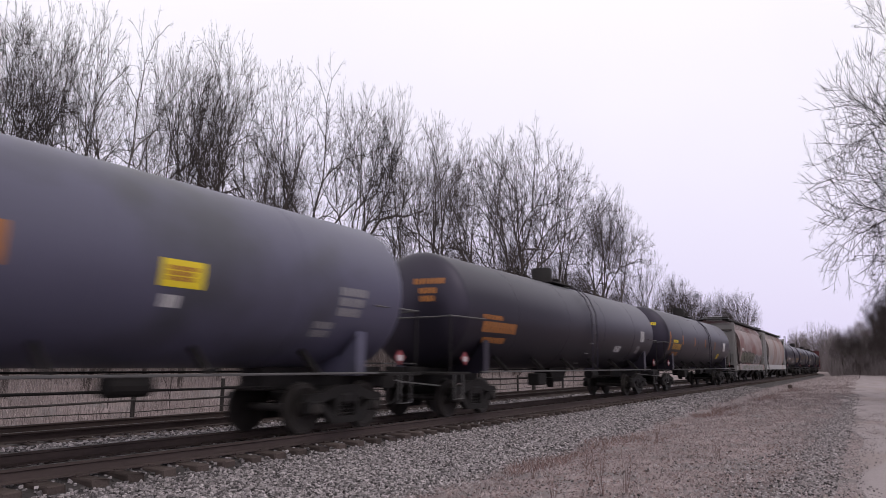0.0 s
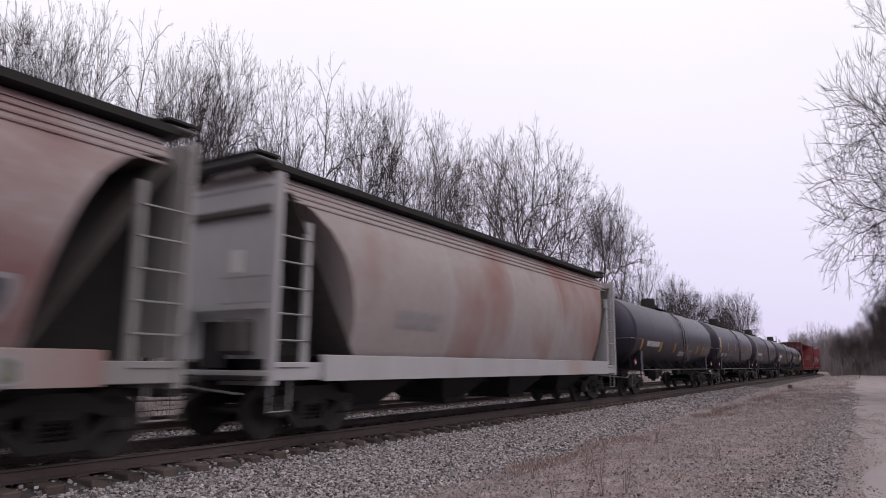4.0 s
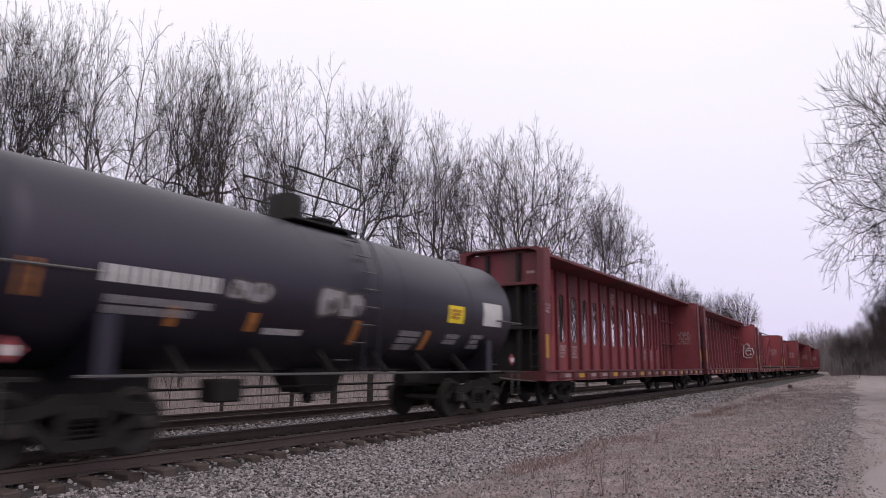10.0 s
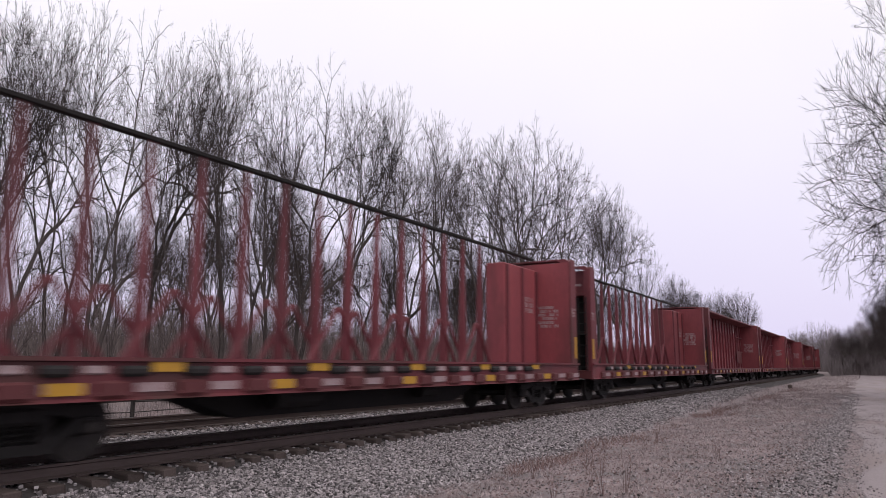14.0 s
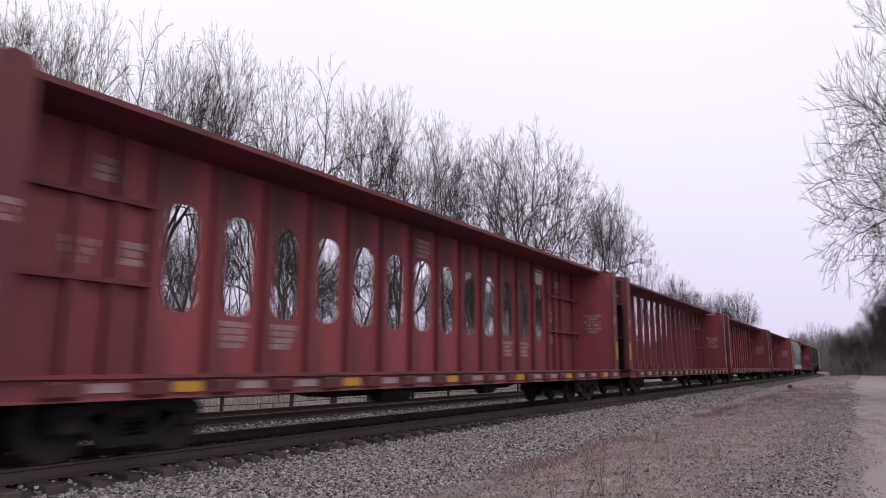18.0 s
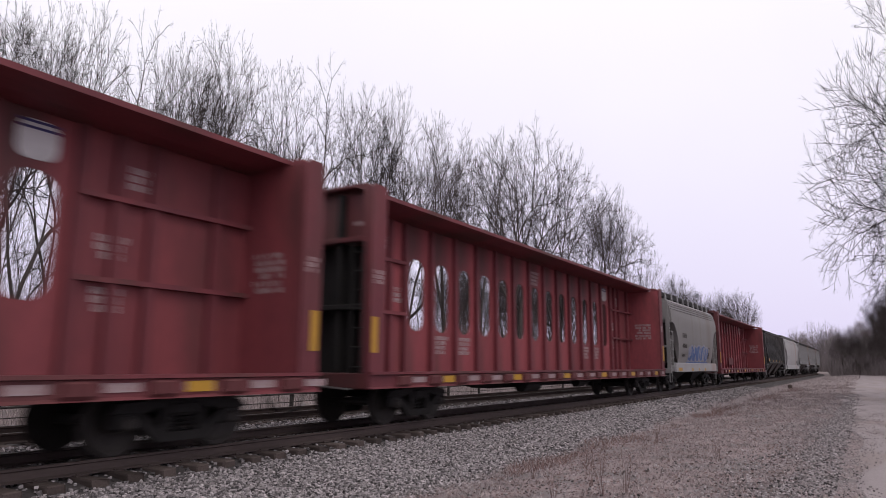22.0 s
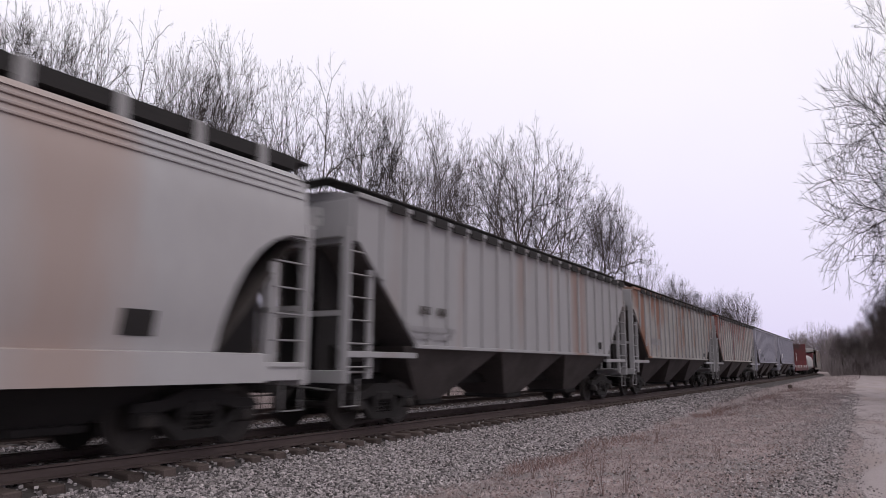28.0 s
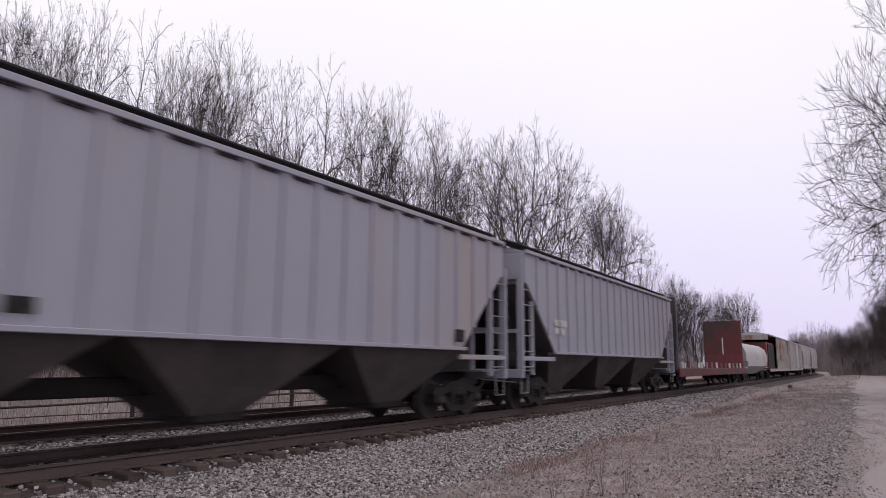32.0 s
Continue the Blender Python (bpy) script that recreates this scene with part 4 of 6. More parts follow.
def tank_car(front, rear, paint, label, marks=(), head=None, radius=1.53, mid=2.72, railing=False, dome=0.0, seed=0):
    ob = car("tank_car", label)
    length = rear - front
    half = length / 2
    h = half - 0.95
    bulge = radius * 0.36
    outline = [(-h + bulge * (1 - math.sin(math.pi / 2 * (1 - k / 10))), max(0.02, radius * math.cos(math.pi / 2 * (1 - k / 10)))) for k in range(11)]
    body = outline + [(-x, r) for x, r in reversed(outline)]
    part("tank", Geo().lathe(body, 64, "x", (0, 0, mid)), paint, ob, smooth=True)
    for x in (-h * 0.62, -h * 0.2, h * 0.2, h * 0.62):
        part("weld_band", Geo().lathe([(x - 0.03, radius - 0.01), (x - 0.02, radius + 0.004), (x + 0.02, radius + 0.004), (x + 0.03, radius - 0.01)], 64, "x", (0, 0, mid)), paint, ob, smooth=True)

    def place(u, z):
        x = max(-h + 0.2 * bulge, min(h - 0.2 * bulge, u - half))
        into = max(0.0, abs(x) - (h - bulge)) / bulge
        r = radius * math.sqrt(1 - into * into)
        dz = max(-r, min(r, z - mid))
        return Vector((x, -math.sqrt(max(r * r - dz * dz, 0)) - 0.006 - 0.012 * into, mid + dz))

    # sill, running boards, bolsters
    truck_x = half - 2.55
    for sgn in (-1, 1):
        part("stub_sill", Geo().box(min(sgn * (half - 0.45), sgn * (truck_x - 1.5)), max(sgn * (half - 0.45), sgn * (truck_x - 1.5)), -0.30, 0.30, 0.78, 1.22, 0.02), M_TRUCK, ob)
        part("saddle", Geo().prism([(-1.38, 1.06), (1.38, 1.06), (1.38, 1.9), (1.0, 1.45), (0, 1.2), (-1.0, 1.45), (-1.38, 1.9)], sgn * truck_x - 0.14, sgn * truck_x + 0.14), paint, ob)
        part("end_platform", Geo().box(min(sgn * (half - 0.50), sgn * (half - 1.7)), max(sgn * (half - 0.50), sgn * (half - 1.7)), -1.40, 1.40, 1.04, 1.10, 0.01), M_TRUCK, ob)
        part("brake_step", Geo().box(sgn * (half - 0.55) - 0.12, sgn * (half - 0.55) + 0.12, -0.5, 0.5, 1.28, 1.31), M_GRAB, ob)
        hx = sgn * (half - 0.72)
        part("end_handrail", Geo().tube([(sgn * (half - 2.3), -1.50, 2.42), (hx, -1.44, 2.42), (hx, -0.9, 2.40), (hx, 0.9, 2.40), (hx, 1.44, 2.42), (sgn * (half - 2.3), 1.50, 2.42)], 0.022, 6), M_GRAB, ob)
        for y in (-1.42, 1.42):
            part("handrail_post", Geo().tube([(hx, y, 1.1), (hx, y, 2.42)], 0.02, 5), M_TRUCK, ob)
            part("corner_step", Geo().tube([(sgn * (half - 0.9), y, 1.06), (sgn * (half - 0.9), y, 0.48), (sgn * (half - 1.3), y, 0.48), (sgn * (half - 1.3), y, 1.06)], 0.02, 5), M_GRAB, ob)
    for y in (-1.47, 1.47):
        part("running_board", Geo().box(-truck_x - 0.4, truck_x + 0.4, y - 0.05, y + 0.05, 1.085, 1.125, 0.008), M_GRAB if y < 0 else M_TRUCK, ob)
        for k in range(6):
            x = -truck_x + 1.2 + k * (2 * truck_x - 2.4) / 5
            put("board_bracket", "bracket%d" % (y > 0), lambda y=y: Geo().prism([(y, 1.09), (y * 0.62, 1.62), (y * 0.55, 1.56), (y * 0.9, 1.09)], -0.03, 0.03).mesh("board_bracket", M_TRUCK), ob, (x, 0, 0))
    # bottom outlet with its skid, brake cylinder and rod
    part("bottom_outlet", Geo().prism([(-0.85, 1.24), (-0.45, 0.72), (0.45, 0.72), (0.85, 1.24)], -0.32, 0.32, "y"), M_TRUCK, ob)
    part("outlet_valve", Geo().lathe([(0.50, 0.10), (0.58, 0.13), (0.74, 0.13)], 12, "z", (0, 0, 0)), M_TRUCK, ob)
    part("brake_cylinder", Geo().lathe([(2.4, 0.02), (2.4, 0.17), (3.1, 0.17), (3.1, 0.02)], 14, "x", (0, -0.55, 0.95)), M_TRUCK, ob)
    part("brake_rod", Geo().tube([(-truck_x + 1.2, -0.42, 0.86), (truck_x - 1.2, -0.42, 0.86)], 0.02, 5), M_TRUCK, ob)
    part("valve_box", Geo().box(-3.1, -2.5, -0.95, -0.55, 0.66, 1.02, 0.03), M_TRUCK, ob)
    # the ladder, the platform and the fittings on top
    lx = 0.35 + dome
    g = Geo()
    for e in (-0.23, 0.23):
        g.tube([(lx + e, -1.56, 1.12), (lx + e, -1.60, 2.3), (lx + e, -1.56, 3.1), (lx + e, -1.32, 3.65), (lx + e, -0.85, 4.12)], 0.02, 5)
    part("ladder", g, paint, ob)
    for k in range(9):
        z = 1.35 + k * 0.34
        y = -math.sqrt(max(radius ** 2 - (z - mid) ** 2, 0.2)) - 0.10
        put("rung", "tank_rung", lambda: Geo().tube([(-0.24, 0, 0), (0.24, 0, 0)], 0.017, 5).mesh("rung", M_GRAB), ob, (lx, y, z))
    top = mid + radius
    part("top_platform", Geo().box(dome - 0.95, dome + 1.05, -0.62, 0.62, top - 0.03, top + 0.015, 0.01), M_DARKHOLE, ob)
    part("fittings_housing", Geo().lathe([(top - 0.05, 0.36), (top + 0.46, 0.36), (top + 0.54, 0.33), (top + 0.56, 0.02)], 20, "z", (dome - 0.55, 0, 0)), M_DARKHOLE, ob, smooth=True)
    part("manway_cover", Geo().lathe([(top - 0.05, 0.30), (top + 0.16, 0.30), (top + 0.18, 0.34), (top + 0.22, 0.34), (top + 0.24, 0.02)], 20, "z", (dome + 0.35, 0, 0)), M_DARKHOLE, ob, smooth=True)
    part("safety_valve", Geo().lathe([(top - 0.05, 0.09), (top + 0.26, 0.09), (top + 0.30, 0.13), (top + 0.34, 0.02)], 10, "z", (dome + 0.95, 0.1, 0)), M_DARKHOLE, ob)
    if railing:
        for y in (-0.62, 0.62):
            for x in (dome - 1.1, dome, dome + 1.1):
                part("railing_post", Geo().tube([(x, y, top), (x, y, top + 0.95)], 0.02, 5), M_DARKHOLE, ob)
            for z in (top + 0.95, top + 0.5):
                part("railing_bar", Geo().tube([(dome - 1.15, y, z), (dome + 1.15, y, z)], 0.02, 5), M_DARKHOLE, ob)
    else:
        for y in (-0.60, 0.60):
            part("platform_grab_bar", Geo().tube([(dome - 0.75, y, top), (dome - 0.75, y, top + 0.6), (dome + 0.3, y, top + 0.6), (dome + 0.3, y, top)], 0.018, 5), M_DARKHOLE, ob)
    # placards at the car's corners
    for sgn in (-1, 1):
        g = Geo().prism([(-0.16, 0), (0, -0.16), (0.16, 0), (0, 0.16)], -0.01, 0.01, "y")
        p = part("hazard_placard", g, M_REDMARK, ob, "red and white diamond placard")
        p.location = (sgn * (half - 1.35), -1.44, 1.42)
        q = part("placard_centre", Geo().box(-0.08, 0.08, -0.016, -0.012, -0.07, 0.05), M_WHITE, p)
    # marks
    for i, (u0, u1, z0, z1, m) in enumerate(marks):
        if u1 - u0 < 0.4 and z1 - z0 > 0.4:
            patch("reflector_strip", ob, u0, u1, z0, z1, MARKS[m], place)
        elif m == "B":
            patch("decal", ob, u0, u1, z0, z1, MARKS[m], place, "plain yellow decal")
            lettering("decal_lines", ob, u0 + 0.1, u1 - 0.1, z0 + 0.08, z1 - 0.08, M_ORANGE, lambda u, z: place(u, z) - Vector((0, 0.004, 0)), i + seed, 3)
        elif m == "S":
            scrawl(ob, u0, u1, z0, z1, place, M_GREYMARK, M_BAY, i + seed, max(1, round((u1 - u0) / 0.5)), 0.3)
        elif m == "P":
            patch("placard_holder", ob, u0, u1, z0, z1, M_WHITE, place, "plain white placard")
        else:
            lettering("stencil", ob, u0, u1, z0, z1, MARKS[m], place, i + seed, 3 if m == "G" and z1 - z0 > 0.35 else (2 if m == "G" else 1))
    if head:
        def on_head(y, z):
            r = math.hypot(y, z - mid) / radius
            return Vector((-h + bulge * (1 - math.sqrt(max(1 - r * r, 0))) - 0.012, y, z))
        for k, (w, z) in enumerate(((0.85, 3.32), (0.5, 3.08), (0.42, 2.88))):
            lettering("head_stencil", ob, -0.55 - w / 2, -0.55 + w / 2, z - 0.09, z + 0.09, MARKS[head], on_head, k + seed)
    trucks(ob, truck_x)
    ends(ob, half)
    return ob


# -- centerbeam flatcars --


def window_panel_mesh(width, z0, z1, w0, w1, wide):
    """A steel bay panel with an upright rounded window through it."""
    g, n = Geo(), 28
    cz, a, b = (w0 + w1) / 2, wide / 2, (w1 - w0) / 2
    hole, rim = [], []
    for i in range(n):
        q = 2 * math.pi * i / n
        c, s = math.cos(q), math.sin(q)
        hole.append((a * c, cz + (b - a) * (1 if s > 0 else -1) * (abs(s) > 1e-6) + a * s))
        k = min((width / 2) / max(abs(c), 1e-6), ((z1 - cz) if s > 0 else (cz - z0)) / max(abs(s), 1e-6))
        rim.append((c * k, cz + s * k))
    for i in range(n):
        x, z = rim[i]
        if abs(abs(x) - width / 2) > 1e-4 and abs(z - z0) > 1e-4 and abs(z - z1) > 1e-4:
            rim[i] = (math.copysign(width / 2, x), z)
    for y in (-0.02, 0.02):
        g.v += [(x, y, z) for x, z in hole] + [(x, y, z) for x, z in rim]
    for i in range(n):
        j = (i + 1) % n
        g.f += [(i, j, n + j, n + i), (2 * n + i, 3 * n + i, 3 * n + j, 2 * n + j), (i, 2 * n + i, 2 * n + j, j)]
    for sx in (-1, 1):
        for zz in (z0, z1):
            i1 = min((i for i in range(n) if abs(rim[i][0] - sx * width / 2) < 1e-3), key=lambda i: abs(rim[i][1] - zz))
            i2 = min((i for i in range(n) if abs(rim[i][1] - zz) < 1e-3), key=lambda i: abs(rim[i][0] - sx * width / 2))
            for o, y in ((0, -0.02), (2 * n, 0.02)):
                g.v.append((sx * width / 2, y, zz))
                g.f.append((o + n + i1, len(g.v) - 1, o + n + i2))
    return g.mesh("bay_panel", M_CBPANEL)


def post_mesh(z0, z1, base, top, depth0, depth1):
    g = Geo()
    g.v = [(sx * (base if z == z0 else top), sy * (depth0 if z == z0 else depth1), z) for z in (z0, z1) for sx, sy in ((-1, -1), (1, -1), (1, 1), (-1, 1))]
    g.f = [(3, 2, 1, 0), (4, 5, 6, 7), (0, 1, 5, 4), (1, 2, 6, 5), (2, 3, 7, 6), (3, 0, 4, 7)]
    return g.mesh("post", M_CBRED)


def centerbeam(front, rear, kind, label, graffiti=None, seed=0):
    ob = car("centerbeam_flatcar", label)
    length = rear - front
    half = length / 2
    h = half - 0.72
    rng = random.Random(seed + 40)
    thin = kind == "thin"
    peak = 4.90 if not thin else 4.78
    # deck and sills
    part("deck", Geo().box(-h, h, -1.42, 1.42, 1.00, 1.07), M_CBDARK, ob)
    part("centre_sill", Geo().box(-h + 1.5, h - 1.5, -0.35, 0.35, 0.72, 1.0, 0.02), M_TRUCK, ob)
    if thin:
        part("fishbelly_sill", Geo().prism([(-h + 5.0, 0.8), (-h + 6.2, 0.36), (h - 6.2, 0.36), (h - 5.0, 0.8)], -0.45, 0.45, "y"), M_TRUCK, ob)
    else:
        part("fishbelly_sill", Geo().prism([(-h + 6.0, 0.8), (-h + 7.2, 0.60), (h - 7.2, 0.60), (h - 6.0, 0.8)], -0.3, 0.3, "y"), M_TRUCK, ob)
    part("brake_cylinder", Geo().lathe([(1.4, 0.02), (1.4, 0.16), (2.1, 0.16), (2.1, 0.02)], 12, "x", (0, -0.8, 0.68)), M_TRUCK, ob)
    part("air_reservoir", Geo().lathe([(-3.2, 0.02), (-3.2, 0.21), (-2.1, 0.21), (-2.1, 0.02)], 14, "x", (0, -0.85, 0.70)), M_TRUCK, ob)
    for y in (-1.48, 1.48):
        o = [(y - 0.10, 1.125), (y + 0.10, 1.125), (y + 0.10, 1.075), (y + 0.03, 1.06), (y + 0.03, 0.84), (y + 0.08, 0.80), (y - 0.08, 0.80), (y - 0.03, 0.84), (y - 0.03, 1.06), (y - 0.10, 1.075)]
        part("side_sill", Geo().prism([(u, w + 0.22 if thin and w > 1.05 else w) for u, w in o], -h, h), M_CBRED, ob)
    count = round((length - 3.2) / 1.2)
    for k in range(count + 1):
        x = -count * 0.6 + k * 1.2
        put("winch", "winch", lambda: Geo().box(-0.20, 0.20, -0.13, 0.10, 0.84, 1.05, 0.03).lathe([(-0.24, 0.05), (0.24, 0.05)], 8, "x", (0, -0.05, 0.86)).mesh("winch", M_CBDARK), ob, (x, -1.46, 0))
        put("lading_pad", "pad", lambda: Geo().box(-0.26, 0.26, -0.012, 0.0, 0.90, 1.02).mesh("lading_pad", M_FADED), ob, (x + 0.6, -1.515, 0))
        if k % 3 == 1:
            put("reflector", "cbrefl", lambda: Geo().box(-0.23, 0.23, -0.012, 0.0, 0.88, 1.03).mesh("reflector", M_YELLOW), ob, (x + 0.6, -1.535, 0))
        put("underframe_rib", "urib", lambda: Geo().prism([(-1.42, 1.0), (-1.42, 0.86), (-0.4, 0.74), (0.4, 0.74), (1.42, 0.86), (1.42, 1.0)], -0.05, 0.05).mesh("underframe_rib", M_CBDARK), ob, (x, 0, 0))
    # end bulkheads: a deep plate with side flanges, its outer face divided by shelves
    for sgn in (-1, 1):
        x = sgn * h
        inner = sgn * (h - 0.44)

        def across(a, b, y0, y1, z0, z1, c=0.0):
            return Geo().box(min(a, b), max(a, b), y0, y1, z0, z1, c)
        part("bulkhead_plate", across(inner, inner - sgn * 0.05, -1.44, 1.44, 1.07, peak - 0.10), M_CBPANEL, ob)
        # recess shade put into colour: dark sheet here, dark lower shelf, posts, ladder
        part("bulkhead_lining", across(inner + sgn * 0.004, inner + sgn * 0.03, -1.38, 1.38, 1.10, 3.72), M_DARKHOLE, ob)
        for y in (-1.47, 1.47):
            o = [(x, 0.80), (x, peak - 0.05), (x - sgn * 0.06, peak), (x - sgn * 0.40, peak), (x - sgn * 0.48, peak - 0.08), (x - sgn * 0.48, 0.80)]
            part("bulkhead_side", Geo().prism(o, y - 0.03, y + 0.03, "y"), M_CBRED, ob)
            part("bulkhead_lip", across(x, x - sgn * 0.03, min(y * 0.86, y * 0.98), max(y * 0.86, y * 0.98), 1.1, peak - 0.1), M_CBRED, ob)
        part("bulkhead_cap", Geo().prism([(-1.47, peak - 0.10), (-1.30, peak + 0.03), (1.30, peak + 0.03), (1.47, peak - 0.10), (1.20, peak - 0.10), (1.0, peak - 0.02), (-1.0, peak - 0.02), (-1.20, peak - 0.10)], min(x, inner), max(x, inner)), M_CBRED, ob)
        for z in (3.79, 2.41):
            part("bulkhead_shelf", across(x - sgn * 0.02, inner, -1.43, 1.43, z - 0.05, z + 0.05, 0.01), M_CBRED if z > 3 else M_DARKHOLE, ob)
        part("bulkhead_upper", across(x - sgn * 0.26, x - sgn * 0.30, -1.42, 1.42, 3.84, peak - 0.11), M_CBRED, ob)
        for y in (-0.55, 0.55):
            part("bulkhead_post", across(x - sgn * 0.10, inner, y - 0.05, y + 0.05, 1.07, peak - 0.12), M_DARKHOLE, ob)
            part("shelf_mark", across(x - sgn * 0.26, x - sgn * 0.255, y * 1.7 - 0.14, y * 1.7 + 0.14, 4.12, 4.20), M_FADED, ob)
        part("bulkhead_foot", across(x, inner, -1.46, 1.46, 0.80, 1.10, 0.02), M_CBDARK, ob)
        put("corner_reflector", "corner_refl%d" % sgn, lambda sgn=sgn: Geo().box(-0.09, 0.09, -0.012, 0, 1.50, 2.20).mesh("corner_reflector", M_YELLOW), ob, (x - sgn * 0.14, -1.502, 0))
        lettering("bulkhead_stencil", ob, x - sgn * 0.24 - 0.16, x - sgn * 0.24 + 0.18, 2.85, 3.15, M_FADED, lambda u, z: Vector((u, -1.503, z)), seed + 5 + sgn, 3, 0.8)
        if sgn > 0:
            for z, lines in ((3.0, 4), (2.62, 2)):
                lettering("bulkhead_stencil", ob, -1.05, -0.28, z - 0.06 * lines, z + 0.06 * lines, M_FADED, lambda y, z, q=inner - 0.056: Vector((q, y, z)), seed + 17, lines, 0.75)
        ladder(ob, x + sgn * 0.02, -1.18, 1.1, 3.7, 0.30, M_DARKHOLE, False, "end_ladder")
    # centre partition
    zb = 4.80
    spacing = 1.225
    if kind == "window":
        n = 13
        x0 = -(n - 1) * spacing / 2 - 0.18
        for k in range(n):
            put("bay_panel", "bay", lambda: window_panel_mesh(spacing, 1.07, zb, 2.10, 3.95, 0.70), ob, (x0 + k * spacing, 0, 0))
        edge = (n - 1) * spacing / 2 + spacing / 2
        for sgn in (-1, 1):
            a, b = sgn * edge - 0.18, sgn * (h - 0.49)
            part("end_panel", Geo().box(min(a, b), max(a, b), -0.02, 0.02, 1.07, zb), M_CBPANEL, ob)
            for z in (3.75, 2.49):
                part("panel_rail", Geo().box(min(a, b), max(a, b), -0.16, 0.16, z - 0.04, z + 0.04), M_CBRED, ob)
        posts = [x0 - spacing / 2 + k * spacing for k in range(n + 1)] + [s * (edge + 0.62 * k) - 0.18 for s in (-1, 1) for k in (1, 2, 4) if edge + 0.62 * k < h - 0.7]
        for x in posts:
            put("post", "wpost", lambda: post_mesh(1.07, zb, 0.07, 0.07, 0.15, 0.11), ob, (x, 0, 0))
        for k, (u, z) in enumerate(((1, 1.78), (2, 1.78), (10, 1.78), (11, 1.78), (6, 4.25))):
            lettering("panel_stencil", ob, x0 + u * spacing - 0.33, x0 + u * spacing + 0.33, z - 0.25, z + 0.25, M_FADED, lambda u, z: Vector((u, -0.026, z)), seed + k, 4)
        disc = [(-x0 - 0.36 + 0.29 * math.copysign(abs(math.cos(q)) ** 0.6, math.cos(q)), 4.36 + 0.29 * math.copysign(abs(math.sin(q)) ** 0.6, math.sin(q))) for q in [2 * math.pi * (k + 0.5) / 20 for k in range(20)]]
        part("round_mark", Geo().sheet(disc, 0.008, -0.024), M_WHITE, ob)
        for k in range(2):
            part("mark_bar", Geo().box(-x0 - 0.63, -x0 - 0.09, -0.038, -0.034, 4.50 + 0.09 * k, 4.54 + 0.09 * k), M_NAVY, ob)
        for k, (x, z) in enumerate(((-edge - 0.9, 4.2), (edge + 0.9, 4.15), (-edge - 0.5, 2.95), (edge + 0.45, 3.0), (edge + 0.45, 2.2), (-edge - 1.3, 2.9))):
            lettering("panel_stencil", ob, x - 0.28, x + 0.28, z - 0.2, z + 0.2, M_FADED, lambda u, z: Vector((u, -0.028, z)), seed + 9 + k, 3, 0.85)
    elif kind == "open":
        edge = h - 3.45
        for sgn in (-1, 1):
            a, b = sgn * edge, sgn * (h - 0.49)
            part("end_panel", Geo().box(min(a, b), max(a, b), -0.03, 0.03, 1.07, zb), M_CBPANEL, ob)
            for z in (3.75, 2.49):
                part("panel_rail", Geo().box(min(a, b), max(a, b), -0.16, 0.16, z - 0.04, z + 0.04), M_CBRED, ob)
            for k in range(4):
                put("post", "epost", lambda: post_mesh(1.07, zb, 0.06, 0.06, 0.22, 0.15), ob, (sgn * (edge + 0.05 + k * 0.9), 0, 0))
            xm = sgn * (edge + 1.35)
            part("round_mark", Geo().lathe([(-0.046, 0.02), (-0.044, 0.30)], 18, "y", (xm, 0, 4.15)), M_WHITE, ob)
            for k, (z, hh) in enumerate(((3.45, 0.14), (3.0, 0.5), (2.55, 0.28), (1.95, 0.4), (1.4, 0.45))):
                lettering("panel_stencil", ob, xm - 0.33, xm + 0.33, z - hh / 2, z + hh / 2, M_WHITE, lambda u, z: Vector((u, -0.04, z)), seed + k, 2 if k != 1 else 1)
        n = round(2 * edge / spacing)
        for k in range(1, n):
            x = -edge + k * 2 * edge / n
            put("post", "opost", lambda: post_mesh(1.07, zb, 0.07, 0.04, 0.17, 0.08), ob, (x, 0, 0))
            put("post_gusset", "gusset", lambda: Geo().prism([(-0.30, 1.07), (0.30, 1.07), (0.10, 1.50), (-0.10, 1.50)], -0.04, 0.04, "y").mesh("post_gusset", M_CBRED), ob, (x, 0, 0))
            if k % 3 == 0:
                put("strap_hook", "hook", lambda: Geo().box(-0.12, 0.12, -0.35, -0.2, 3.9, 4.1, 0.02).mesh("strap_hook", M_CBDARK), ob, (x, 0, 0))
    else:
        edge, start = h - 3.0, -h + 0.49
        n = round((edge - start) / 1.03)
        part("end_panel", Geo().box(edge, h - 0.49, -0.32, 0.32, 1.07, 4.45, 0.03), M_CBPANEL, ob)
        for k in range(3):
            put("post", "tpost2", lambda: post_mesh(1.07, 4.4, 0.05, 0.05, 0.38, 0.38), ob, (edge + 0.15 + k * 1.1, 0, 0))
        lettering("panel_stencil", ob, edge + 1.5, edge + 2.2, 2.95, 3.5, M_FADED, lambda u, z: Vector((u, -0.325, z)), seed + 3, 3, 0.8)
        for k in range(1, n):
            x = start + k * (edge - start) / n
            put("post", "tpost", lambda: post_mesh(1.07, 4.88, 0.06, 0.025, 0.12, 0.04), ob, (x, 0, 0))
            for side in (-0.17, 0.17):
                lean = 0.48 if (k % 2) == (side > 0) else -0.48
                put("brace", "brace%d%d" % (lean > 0, side > 0), lambda lean=lean, side=side: Geo().tube([(-lean, side, 1.1), (lean, side, 2.45)], 0.05, 6).mesh("brace", M_CBRED), ob, (x, 0, 0))
            put("strap_winch", "swinch", lambda: Geo().box(-0.22, 0.22, -0.16, 0.06, 1.10, 1.24, 0.04).mesh("strap_winch", M_DARKHOLE), ob, (x, -1.46, 0))
